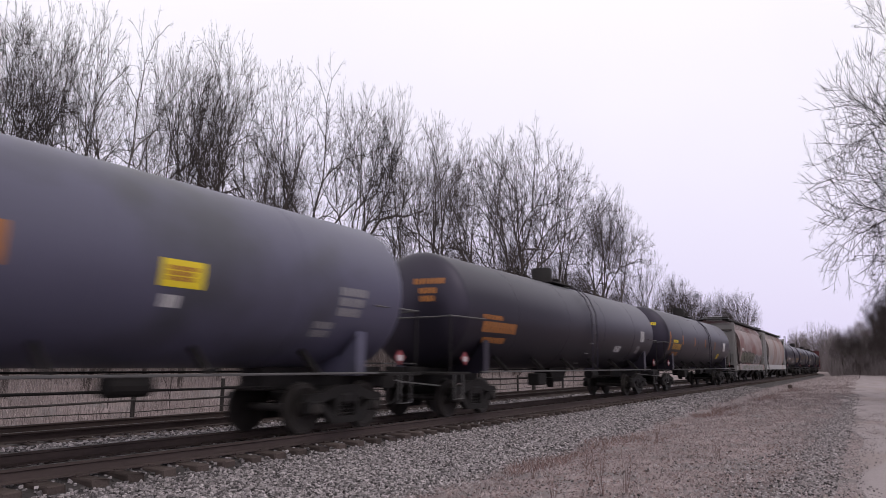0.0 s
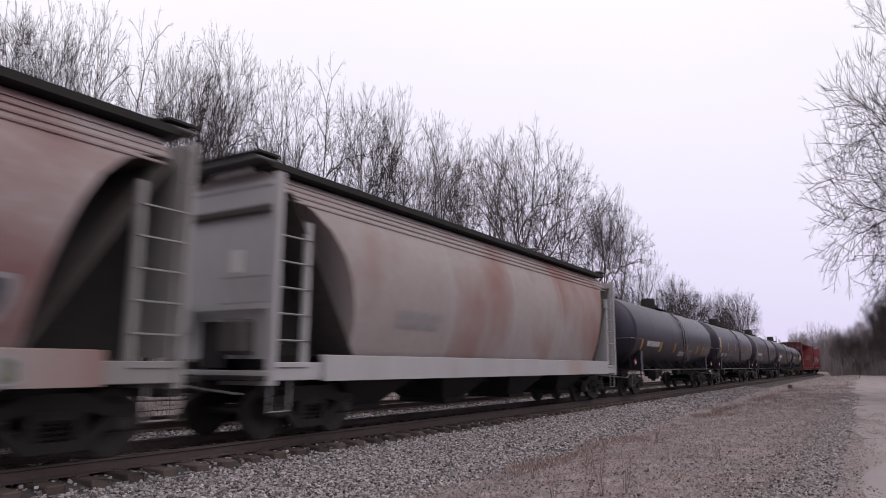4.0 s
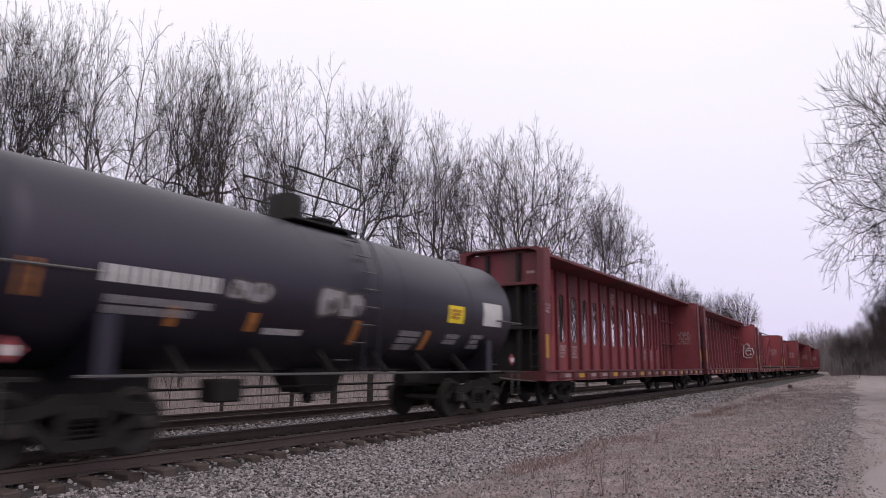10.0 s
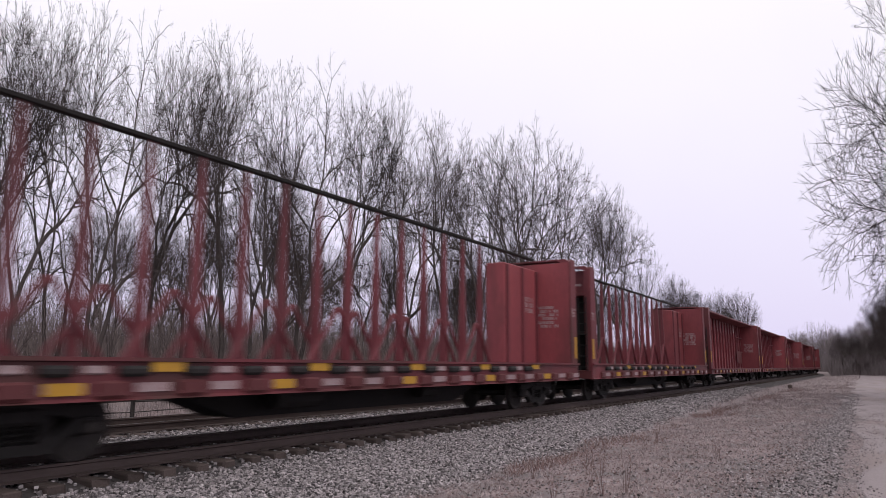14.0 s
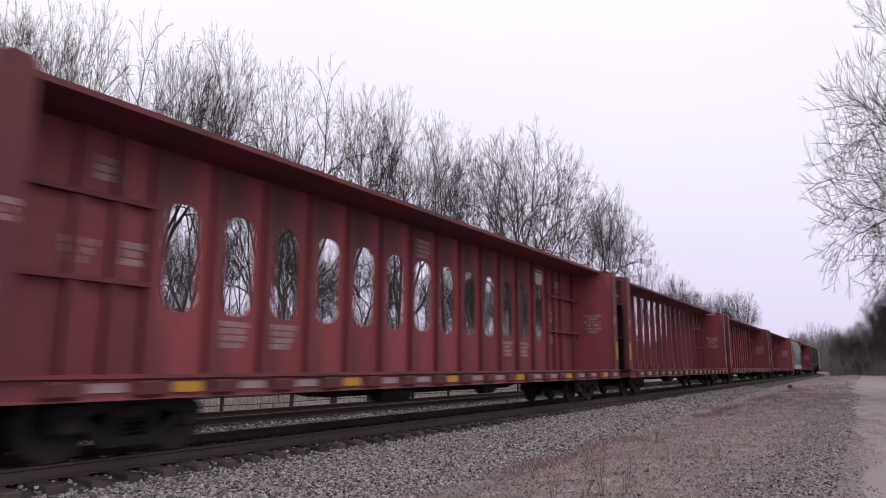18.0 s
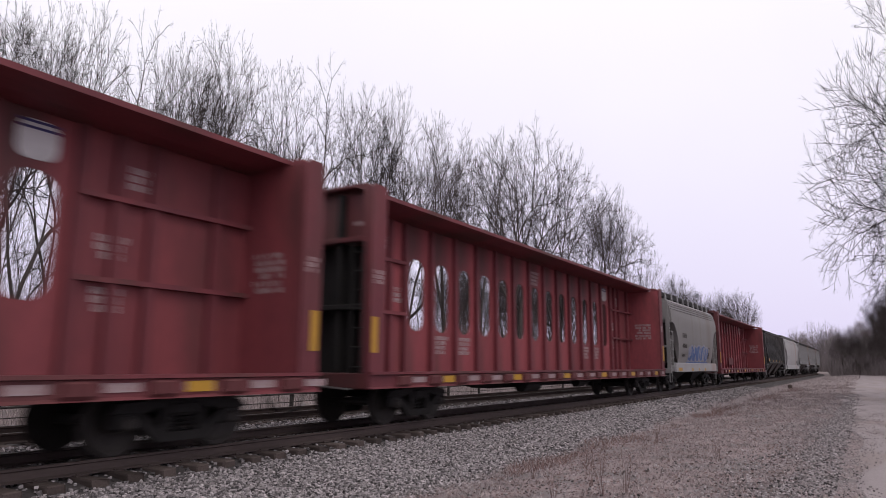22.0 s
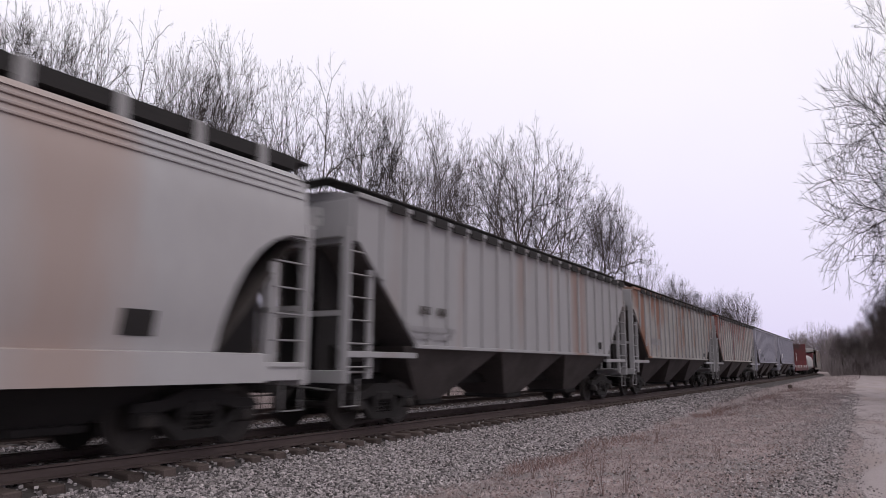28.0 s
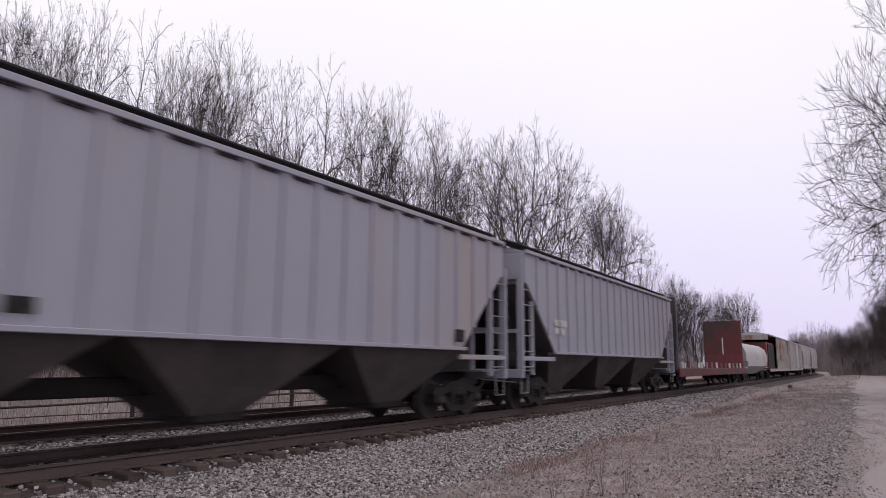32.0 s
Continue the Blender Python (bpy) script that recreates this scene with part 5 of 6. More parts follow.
            if k % 3 == 0:
                put("deck_reflector", "dreflector", lambda: Geo().box(-0.24, 0.24, -0.012, 0.0, 1.16, 1.30).mesh("deck_reflector", M_YELLOW), ob, (x + 0.5, -1.55, 0))
            else:
                put("stake_pocket", "pocket", lambda: Geo().box(-0.16, 0.16, -0.05, 0.05, 1.13, 1.24, 0.02).mesh("stake_pocket", M_FADED), ob, (x + 0.5, -1.50, 0))
    if thin:
        part("top_cable", Geo().box(-h + 0.40, edge + 2.9, -0.06, 0.06, 4.86, 4.95, 0.02), M_TRUCK, ob)
    else:
        top = 4.96 if kind == "window" else 5.08
        w = 1.05 if kind == "window" else 0.72
        o = [(-w, top - 0.03), (-w, top - 0.12), (-0.50, top - 0.18), (-0.16, zb - 0.02), (0.16, zb - 0.02), (0.50, top - 0.18), (w, top - 0.12), (w, top - 0.03), (w - 0.12, top), (-w + 0.12, top)]
        part("top_beam", Geo().prism(o, -h + 0.3, h - 0.3), M_CBRED, ob)
    if graffiti == "front":
        def on_panel(u, z):
            return Vector((u, -0.17, z))
        scrawl(ob, -h + 0.8, -h + 3.2, 2.6, 3.5, on_panel, M_GREYMARK, M_WHITE, seed, 3)
        scrawl(ob, -h + 0.9, -h + 2.9, 1.75, 2.6, on_panel, M_STEELPALE, M_WHITE, seed + 1, 3)
        scrawl(ob, -h + 2.2, -h + 4.2, 1.2, 1.85, lambda u, z: Vector((u, -0.27, z)), M_GREYMARK, M_WHITE, seed + 2, 3)
        # a broad dark sprayed loop round one window, with a blot below it
        g = Geo()
        for i in range(25):
            q = -0.6 + 5.6 * i / 24
            for wide in (0.44, 0.62):
                g.v.append((wide * math.cos(q), -0.027, 3.02 + (0.62 + wide) * math.sin(q)))
        g.f = [(2 * i, 2 * i + 1, 2 * i + 3, 2 * i + 2) for i in range(24)]
        part("graffiti_loop", g, M_CBDARK, ob)
        scrawl(ob, 0.1, 2.2, 1.35, 1.95, lambda u, z: Vector((u, -0.17, z)), M_CBDARK, M_CBDARK, seed + 3, 3)
    elif graffiti == "rear":
        # a white sprayed figure on the inner face of the rear bulkhead
        q = h - 0.55
        for loop in ([(-0.50, 2.45), (-0.55, 3.05), (-0.85, 3.25), (-1.02, 2.95), (-0.80, 2.78), (-1.22, 2.80), (-1.34, 2.40), (-1.15, 2.05), (-0.75, 1.98), (-0.48, 2.15), (-0.50, 2.45)],
                     [(-0.72, 2.68), (-1.08, 2.62), (-1.10, 2.30), (-0.82, 2.20), (-0.68, 2.42), (-0.72, 2.68)]):
            part("graffiti_line", Geo().tube([(q, y, z) for y, z in loop], 0.045, 6), M_WHITE, ob, "white sprayed outline")
    elif graffiti == "dark":
        scrawl(ob, 7.5, 9.9, 1.5, 2.7, lambda u, z: Vector((u, -0.19, z)), M_CBDARK, M_CBDARK, seed, 3)
    trucks(ob, half - 3.1)
    ends(ob, half)
    return ob


# -- covered hoppers --


def shell_mesh(length, z_low, z_top, cut_x, cut_z, width, smooth_bulge, inset=0.78):
    """The hopper's car body: side sheets cut away at the lower ends, slope sheets, end and roof."""
    half = length / 2
    e, r = half - inset, half - inset - cut_x
    stations = [-e, -e + 0.12] + [-e + 0.12 + (cut_x - 0.12) * k for k in (0.2, 0.4, 0.6, 0.75, 0.86, 0.94, 0.98, 1.0)] + [-r + 2 * r * k / 16 for k in range(1, 16)]
    stations += [e - 0.12 - (cut_x - 0.12) * k for k in (1.0, 0.98, 0.94, 0.86, 0.75, 0.6, 0.4, 0.2)] + [e - 0.12, e]
    g, rows = Geo(), 9

    def low(x):
        d = e - abs(x)
        if d < 0.12:
            return cut_z
        if d >= cut_x:
            return z_low
        t = (d - 0.12) / (cut_x - 0.12)
        return z_low + (cut_z - z_low) * (math.sqrt(max(1 - t * t, 0)) if smooth_bulge else 1 - t)

    def breadth(z):
        if not smooth_bulge:
            return width
        t = (z - z_low) / (z_top - z_low)
        if smooth_bulge == 2:
            return width - 0.30 * (1 - min(t / 0.45, 1)) ** 2 - 0.55 * max(0, (t - 0.5) / 0.5) ** 2
        return width - 0.16 * (1 - min(t / 0.4, 1)) ** 2 - 0.20 * max(0, (t - 0.72) / 0.28) ** 2
    for x in stations:
        for k in range(rows):
            z = low(x) + (z_top - low(x)) * k / (rows - 1)
            g.v.append((x, -breadth(z), z))
        for k in range(rows):
            z = low(x) + (z_top - low(x)) * k / (rows - 1)
            g.v.append((x, breadth(z), z))
    m = 2 * rows
    for i in range(len(stations) - 1):
        o = i * m
        for k in range(rows - 1):
            g.f.append((o + k, o + m + k, o + m + k + 1, o + k + 1))
            g.f.append((o + rows + k, o + rows + k + 1, o + m + rows + k + 1, o + m + rows + k))
        g.f.append((o, o + rows, o + m + rows, o + m))
        g.f.append((o + rows - 1, o + m + rows - 1, o + m + m - 1, o + m - 1))
    last = (len(stations) - 1) * m
    for k in range(rows - 1):
        g.f.append((k, k + 1, rows + k + 1, rows + k))
        g.f.append((last + k, last + rows + k, last + rows + k + 1, last + k + 1))
    return g, breadth


def hopper(front, rear, paint, label, kind="ribbed", bays=3, marks=(), sign=M_WHITE, end_paint=None, sill_paint=None, graffiti=None, ribs_paint=None, seed=0, walkway=True, inset=0.70):
    ob = car("covered_hopper", label)
    length = rear - front
    half = length / 2
    ribbed = kind == "ribbed"
    z_low, z_top = (1.66, 4.52) if ribbed else (1.42, 4.50)
    cut_x, cut_z = (2.15, 3.62) if ribbed else (1.7, 3.45)
    if length < 15:
        cut_x = 1.5
    width = 1.50 if ribbed else 1.58
    end_paint = end_paint or paint
    deep = inset > 1
    if deep:
        cut_x, cut_z = 1.9, 4.25
    g, breadth = shell_mesh(length, z_low, z_top, cut_x, cut_z, width, (2 if deep else 1) if not ribbed else 0, inset)
    part("body", g, paint, ob, smooth=True)
    e, r = half - inset, half - inset - cut_x
    skin = 0.055 if ribbed else 0.008

    def place(u, z):
        return Vector((u - half, -breadth(min(max(z, z_low), z_top)) - skin, z))

    # ribs, eave and roof
    if ribbed:
        n = round(2 * e / 0.835)
        rib_w = 0.11 if ribs_paint else 0.06
        dark_eave = paint not in (M_HLILAC, M_HBLACK)
        for k in range(1, n):
            x = -e + k * 2 * e / n
            d = e - abs(x)
            z0 = z_low if d >= cut_x else cut_z + (z_low - cut_z) * max(0, d - 0.12) / (cut_x - 0.12)
            key = "rib%s%.2f" % ((ribs_paint or paint).name, z0)
            for y in (-width - 0.025, width + 0.025):
                put("side_rib", key, lambda z0=z0: Geo().box(-rib_w, rib_w, -0.03, 0.03, z0 + 0.02, z_top - 0.01, 0.012).mesh("side_rib", ribs_paint or paint), ob, (x, y, 0))
            # a dark strip between ribs below the eave, taller and longer with dark_eave
            put("eave_slot", "eave_strip%d" % dark_eave, lambda: Geo().box(-(0.30 if dark_eave else 0.22), 0.30 if dark_eave else 0.22, -0.02, 0.02, 4.38 if dark_eave else 4.43, 4.58 if dark_eave else 4.47).mesh("eave_slot", M_DARKHOLE), ob, (x + e / n, -width - (0.09 if dark_eave else 0.012), 0))
        for y in (-width - 0.03, width + 0.03):
            part("side_sill", Geo().box(-r - 0.1, r + 0.1, y - 0.05, y + 0.05, z_low - 0.05, z_low + 0.03, 0.01), paint, ob)
            part("eave", Geo().box(-e, e, y - 0.05, y + 0.05, z_top - 0.04, z_top + 0.06, 0.01), paint, ob)
        part("roof", Geo().prism([(-width - 0.05, 4.53), (-0.8, 4.70), (0, 4.74), (0.8, 4.70), (width + 0.05, 4.53)], -e, e), paint, ob, smooth=True)
        if walkway:
            for y in (-1.0, 1.0):
                part("running_board", Geo().box(-e, e, y - 0.22, y + 0.22, 4.80, 4.83), M_DARKHOLE, ob)
        part("hatch", Geo().box(-e + 0.7, e - 0.7, -0.45, 0.45, 4.70, 4.90, 0.04), M_DARKHOLE, ob)
    else:
        for y in (-1, 1):
            part("side_sill", Geo().prism([(y * 1.50, 0.98), (y * 1.58, 0.98), (y * 1.58, 1.42), (y * 1.42, 1.44)], -r - 0.9, r + 0.9), sill_paint or paint, ob)
            for k in range(3):
                z = 4.12 + k * 0.13
                part("eave_rib", Geo().box(-e + 0.1, e - 0.1, y * (breadth(z) + 0.012) - 0.02, y * (breadth(z) + 0.012) + 0.02, z - 0.022, z + 0.022, 0.008), paint, ob)
        rw = breadth(z_top) + 0.04
        part("roof", Geo().prism([(-rw, 4.48), (-rw + 0.12, 4.60), (-0.7, 4.74), (0.7, 4.74), (rw - 0.12, 4.60), (rw, 4.48)], -e + 0.02, e - 0.02), paint, ob, smooth=True)
        for y in (-0.92, 0.92):
            part("running_board", Geo().box(-e - 0.1, e + 0.1, y - 0.24, y + 0.24, (4.66 if deep else 4.74), (4.78 if deep else 4.97)), M_DARKHOLE, ob)
        for k in range(0 if deep else round(2 * e / 1.3)):
            x = -e + 0.65 + 1.3 * k
            put("board_bracket", "bbr%s" % paint.name, lambda: Geo().prism([(-1.22, 4.60), (-1.18, 5.0), (-1.13, 5.0), (-1.12, 4.62)], -0.09, 0.09).mesh("board_bracket", M_STEELPALE), ob, (x, 0, 0))
        part("hatch", Geo().box(-e + 0.6, e - 0.6, -0.32, 0.32, 4.72, 4.88 if deep else 5.02, 0.05), M_DARKHOLE, ob)
        for k in range(3):
            x = -r + 2 * r * (k + 1) / 4
            g = Geo()
            for i in range(9):
                z = z_low + (z_top - z_low) * i / 8
                g.v += [(x - 0.02, -breadth(z) - 0.006, z), (x + 0.02, -breadth(z) - 0.006, z)]
            g.f = [(2 * i, 2 * i + 1, 2 * i + 3, 2 * i + 2) for i in range(8)]
            part("weld_seam", g, end_paint, ob)
    # outlet bays
    span = 2 * r + 0.9
    for k in range(bays):
        cx = -span / 2 + span * (k + 0.5) / bays
        w, low_z = span / bays / 2 * 0.98, 0.42
        g = Geo()
        g.v = [(cx - w, -1.44, z_low), (cx + w, -1.44, z_low), (cx + w, 1.44, z_low), (cx - w, 1.44, z_low),
               (cx - 0.45, -0.62, low_z), (cx + 0.45, -0.62, low_z), (cx + 0.45, 0.62, low_z), (cx - 0.45, 0.62, low_z)]
        g.f = [(0, 1, 5, 4), (1, 2, 6, 5), (2, 3, 7, 6), (3, 0, 4, 7), (4, 5, 6, 7)]
        # the bays' dark colour includes the shade below the body
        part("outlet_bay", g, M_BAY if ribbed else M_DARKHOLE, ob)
        part("outlet_gate", Geo().box(cx - 0.5, cx + 0.5, -0.72, 0.72, 0.34, 0.46, 0.02), M_TRUCK, ob)
    part("centre_sill", Geo().box(-half + 0.4, half - 0.4, -0.28, 0.28, 0.78, 1.06, 0.02), M_TRUCK, ob)
    # open ends: corner posts, ladders, platform, sign panel
    for sgn in (-1, 1):
        x = sgn * (e + 0.16)
        if deep:
            part("end_wall", Geo().box(min(sgn * (e + 0.02), sgn * (e + 0.06)), max(sgn * (e + 0.02), sgn * (e + 0.06)), -1.42, 1.42, 1.35, z_top - 0.1), end_paint, ob)
            part("platform", Geo().box(min(sgn * e, sgn * (half - 0.45)), max(sgn * e, sgn * (half - 0.45)), -1.4, 1.4, 1.0, 1.08, 0.01), M_TRUCK, ob)
            part("roof_overhang", Geo().box(min(sgn * e, sgn * (e + 0.45)), max(sgn * e, sgn * (e + 0.45)), -1.16, 1.16, 4.74, 4.80, 0.02), M_GRAB, ob)
        for y in (-1.42, 1.42):
            part("corner_post", Geo().box(x - 0.05, x + 0.05, y - 0.09, y + 0.09, 1.0, cut_z + 0.25), end_paint, ob)
            part("inner_post", Geo().box(x - 0.05 - sgn * 0.75, x + 0.05 - sgn * 0.75, y - 0.05, y + 0.05, 1.0, cut_z - 0.5), end_paint, ob)
            for k in range(6):
                z = 1.22 + k * 0.44
                if z < cut_z + 0.1:
                    part("rung", Geo().tube([(x, y * 1.04, z), (x - sgn * 0.78, y * 1.04, z)], 0.018, 5), M_STEELPALE, ob)
            part("sill_step", Geo().tube([(x, y, 1.0), (x, y, 0.5), (x - sgn * 0.45, y, 0.5), (x - sgn * 0.45, y, 1.0)], 0.02, 5), M_STEELPALE, ob)
            part("end_side_sill", Geo().box(min(x, x - sgn * (cut_x + 0.2)), max(x, x - sgn * (cut_x + 0.2)), y - 0.06, y + 0.06, 1.40, 1.52, 0.01) if ribbed else
                 Geo().box(min(x, x - sgn * 1.6), max(x, x - sgn * 1.6), y - 0.05, y + 0.05, 1.0, 1.3, 0.01), end_paint, ob)
        if deep:
            face = sgn * (e + 0.06)
            part("end_beam", Geo().box(min(face, face + sgn * 0.10), max(face, face + sgn * 0.10), -1.42, 1.42, 3.86, 4.00, 0.02), M_BAY, ob, "dark cross beam")
            part("brake_box", Geo().box(min(face, face + sgn * 0.34), max(face, face + sgn * 0.34), -0.95, -0.35, 1.42, 2.02, 0.06), M_BAY, ob)
            # no hole is cut: the opening's shade is a flat dark plate
            part("end_recess", Geo().box(min(face, face + sgn * 0.02), max(face, face + sgn * 0.02), -0.22, 0.42, 1.20, 2.00), M_DARKHOLE, ob, "dark plate painted as a shaded opening in the end wall")
            part("end_plaque", Geo().box(min(face, face + sgn * 0.012), max(face, face + sgn * 0.012), -0.55, -0.20, 2.85, 3.25), M_WHITE, ob, "small white plaque")
            for z in (2.30, 2.75):
                part("end_grab_bar", Geo().tube([(face + sgn * 0.09, -1.30, z), (face + sgn * 0.09, -0.1, z)], 0.016, 5), M_STEELPALE, ob)
        for y in (() if deep else (-0.42, 0.42)):
            part("end_post", Geo().box(x - 0.05, x + 0.05, y - 0.07, y + 0.07, 1.0, cut_z + 0.2), end_paint, ob)
        part("end_sill", Geo().box(x - 0.08, x + 0.08, -1.5, 1.5, 0.92, 1.16, 0.01), end_paint, ob)
        part("end_crossbar", Geo().box(x - 0.04, x + 0.04, -1.42, 1.42, 2.18, 2.28), end_paint, ob)
        part("end_plate", Geo().box(x - 0.03 - sgn * 0.1, x + 0.03 - sgn * 0.1, -1.45, 1.45, cut_z + 0.1, z_top - 0.05, 0.01), end_paint, ob)
        part("brake_platform", Geo().box(min(x, x - sgn * 0.9), max(x, x - sgn * 0.9), -1.3, 1.3, 1.10, 1.14), M_STEELPALE, ob)
        part("end_walkway", Geo().box(x - 0.25, x + 0.25, -1.1, 1.1, 4.83, 4.86) if ribbed else Geo().box(x - 0.3, x + 0.3, -1.15, 1.15, 4.86 if deep else 4.90, 4.90 if deep else 4.95), M_DARKHOLE, ob)
        lettering("end_sign", ob, -0.7, 0.7, cut_z + 0.35, cut_z + 0.75, sign, lambda y, z, x=x, sgn=sgn: Vector((x - sgn * 0.1 + sgn * 0.035, y, z)), seed + sgn, 2)
        if ribbed and sgn < 0:
            part("end_sign_panel", Geo().box(x - 0.006 - sgn * 0.1 - 0.03, x - sgn * 0.1 - 0.03, -0.55, 0.55, cut_z + 0.3, cut_z + 0.78), sign, ob)
    # added dark plates and sheets: shade of the open ends put into colour
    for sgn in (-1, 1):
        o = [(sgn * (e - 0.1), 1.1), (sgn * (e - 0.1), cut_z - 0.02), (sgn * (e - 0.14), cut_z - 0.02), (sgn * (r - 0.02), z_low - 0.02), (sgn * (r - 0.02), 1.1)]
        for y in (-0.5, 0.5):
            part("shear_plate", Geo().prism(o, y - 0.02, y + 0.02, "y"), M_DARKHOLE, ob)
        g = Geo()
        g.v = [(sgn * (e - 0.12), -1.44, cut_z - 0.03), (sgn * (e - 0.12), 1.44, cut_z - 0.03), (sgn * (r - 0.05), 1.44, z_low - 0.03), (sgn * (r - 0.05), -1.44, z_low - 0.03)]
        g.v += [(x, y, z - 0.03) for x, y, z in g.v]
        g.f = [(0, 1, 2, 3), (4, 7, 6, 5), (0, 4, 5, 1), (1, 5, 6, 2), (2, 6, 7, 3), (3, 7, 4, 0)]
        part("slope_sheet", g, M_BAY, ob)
    part("brake_wheel", Geo().lathe([(-e - 0.30, 0.26), (-e - 0.28, 0.29), (-e - 0.26, 0.26)], 16, "x", (0, 0.7, 2.0)), M_STEELPALE, ob)
    part("air_reservoir", Geo().lathe([(-half + 1.2, 0.02), (-half + 1.2, 0.24), (-half + 2.2, 0.24), (-half + 2.2, 0.02)], 14, "x", (0, -0.5, 1.42)), M_TRUCK, ob)
    for i, (u0, u1, z0, z1, m) in enumerate(marks):
        if m in "YB":
            patch("reflector", ob, u0, u1, z0, z1, MARKS[m], (lambda u, z: Vector((u - half, -1.596, z))) if z1 < 1.4 else place)
        elif m == "R":
            patch("repaint_patch", ob, u0, u1, z0, z1, M_CBDARK, lambda u, z: place(u, z) + Vector((0, 0.049, 0)), "dark red repainted bay")
        elif m == "D":
            patch("repaint_patch", ob, u0, u1, z0, z1, M_DARKHOLE, place)
        else:
            lettering("stencil", ob, u0, u1, z0, z1, MARKS[m], place, i + seed, 1 if m == "K" else 2)
    if graffiti == "blue":
        scrawl(ob, 4.3, 9.5, 1.47, 2.5, place, M_BLUE, M_HLILAC, 3, 5, 0.25)
        patch("graffiti_line", ob, 4.0, 9.6, 1.44, 1.50, M_BLUE, lambda u, z: place(u, z) - Vector((0, 0.02, 0)))
    elif graffiti == "green":
        scrawl(ob, 3.6, 10.6, 1.46, 2.5, place, M_GREEN, M_BAY, 4, 6, 0.3)
        scrawl(ob, 4.2, 10.2, 1.6, 2.2, lambda u, z: place(u, z) - Vector((0, 0.012, 0)), M_BAY, M_GREEN, 14, 7, 0.4)
        scrawl(ob, 10.0, 14.6, 1.46, 2.3, place, M_HBLACK, M_GREYMARK, 6, 5, 0.3)
        scrawl(ob, 3.0, 14.8, 1.02, 1.40, lambda u, z: Vector((u - half, -1.59, z)), M_GREEN, M_GREYMARK, 8, 13, 0.2)
        lettering("stencil", ob, 3.4, 4.5, 2.45, 2.7, M_WHITE, place, 4, 1)
    trucks(ob, half - (2.3 if length > 15 else 2.1))
    ends(ob, half)
    return ob


# -- the cars at the tail: loaded flat, coil car, opened boxcar, boxcar --


def flat_car(front, rear):
    ob = car("bulkhead_flatcar", "dark red bulkhead flatcar with an empty deck and stakes")
    half = (rear - front) / 2
    h = half - 0.5
    part("deck", Geo().box(-h, h, -1.45, 1.45, 1.0, 1.12, 0.02), M_CBDARK, ob)
    for y in (-1.5, 1.5):
        part("side_sill", Geo().box(-h, h, y - 0.06, y + 0.06, 0.72, 1.16, 0.02), M_CBDARK, ob)
        for k in range(14):
            x = -h + 0.8 + k * (2 * h - 1.6) / 13
            part("stake", Geo().box(x - 0.06, x + 0.06, y - 0.05, y + 0.05, 1.12, 1.50, 0.01), M_HOXIDE if k % 3 else M_WHITE, ob)
    for sgn, mat in ((-1, M_HBLACK), (1, M_CBDARK)):
        x = sgn * (h - 0.35)
        part("bulkhead", Geo().box(x - 0.12, x + 0.12, -1.42, 1.42, 1.12, 4.85, 0.03), mat, ob)
        for y in (-1.35, 1.35):
            part("bulkhead_brace", Geo().prism([(x, 1.12), (x, 4.6), (x + sgn * 0.35, 1.12)], y - 0.05, y + 0.05, "y"), mat, ob)
    part("bulkhead_mark", Geo().box(h - 0.49, h - 0.475, -0.05, 0.03, 2.0, 3.5), M_WHITE, ob)
    part("bulkhead_board", Geo().box(h - 0.52, h - 0.48, -1.38, 1.38, 1.15, 2.2), M_CBRED, ob)
    trucks(ob, half - 2.7)
    ends(ob, half)
    return ob


def coil_car(front, rear):
    ob = car("coil_car", "white hooded steel coil car with sloping sides")
    half = (rear - front) / 2
    h = half - 0.5
    hood = [(-1.45, 1.7), (-1.45, 2.3), (-1.25, 2.85), (-0.8, 3.2), (0, 3.32), (0.8, 3.2), (1.25, 2.85), (1.45, 2.3), (1.45, 1.7)]
    for a, b in ((-h + 0.2, -0.05), (0.05, h - 0.2)):
        part("hood", Geo().prism(hood, a, b), M_HWHITE, ob, smooth=True)
    part("trough", Geo().prism([(-1.48, 1.72), (1.48, 1.72), (1.48, 1.3), (0.7, 0.62), (-0.7, 0.62), (-1.48, 1.3)], -h + 0.9, h - 0.9), M_HWHITE, ob)
    part("underframe", Geo().box(-h, h, -0.3, 0.3, 0.78, 1.1, 0.02), M_TRUCK, ob)
    for sgn in (-1, 1):
        part("end_platform", Geo().box(min(sgn * h, sgn * (h - 1.0)), max(sgn * h, sgn * (h - 1.0)), -1.4, 1.4, 1.1, 1.2, 0.01), M_HWHITE, ob)
    trucks(ob, half - 2.0)
    ends(ob, half)
    return ob


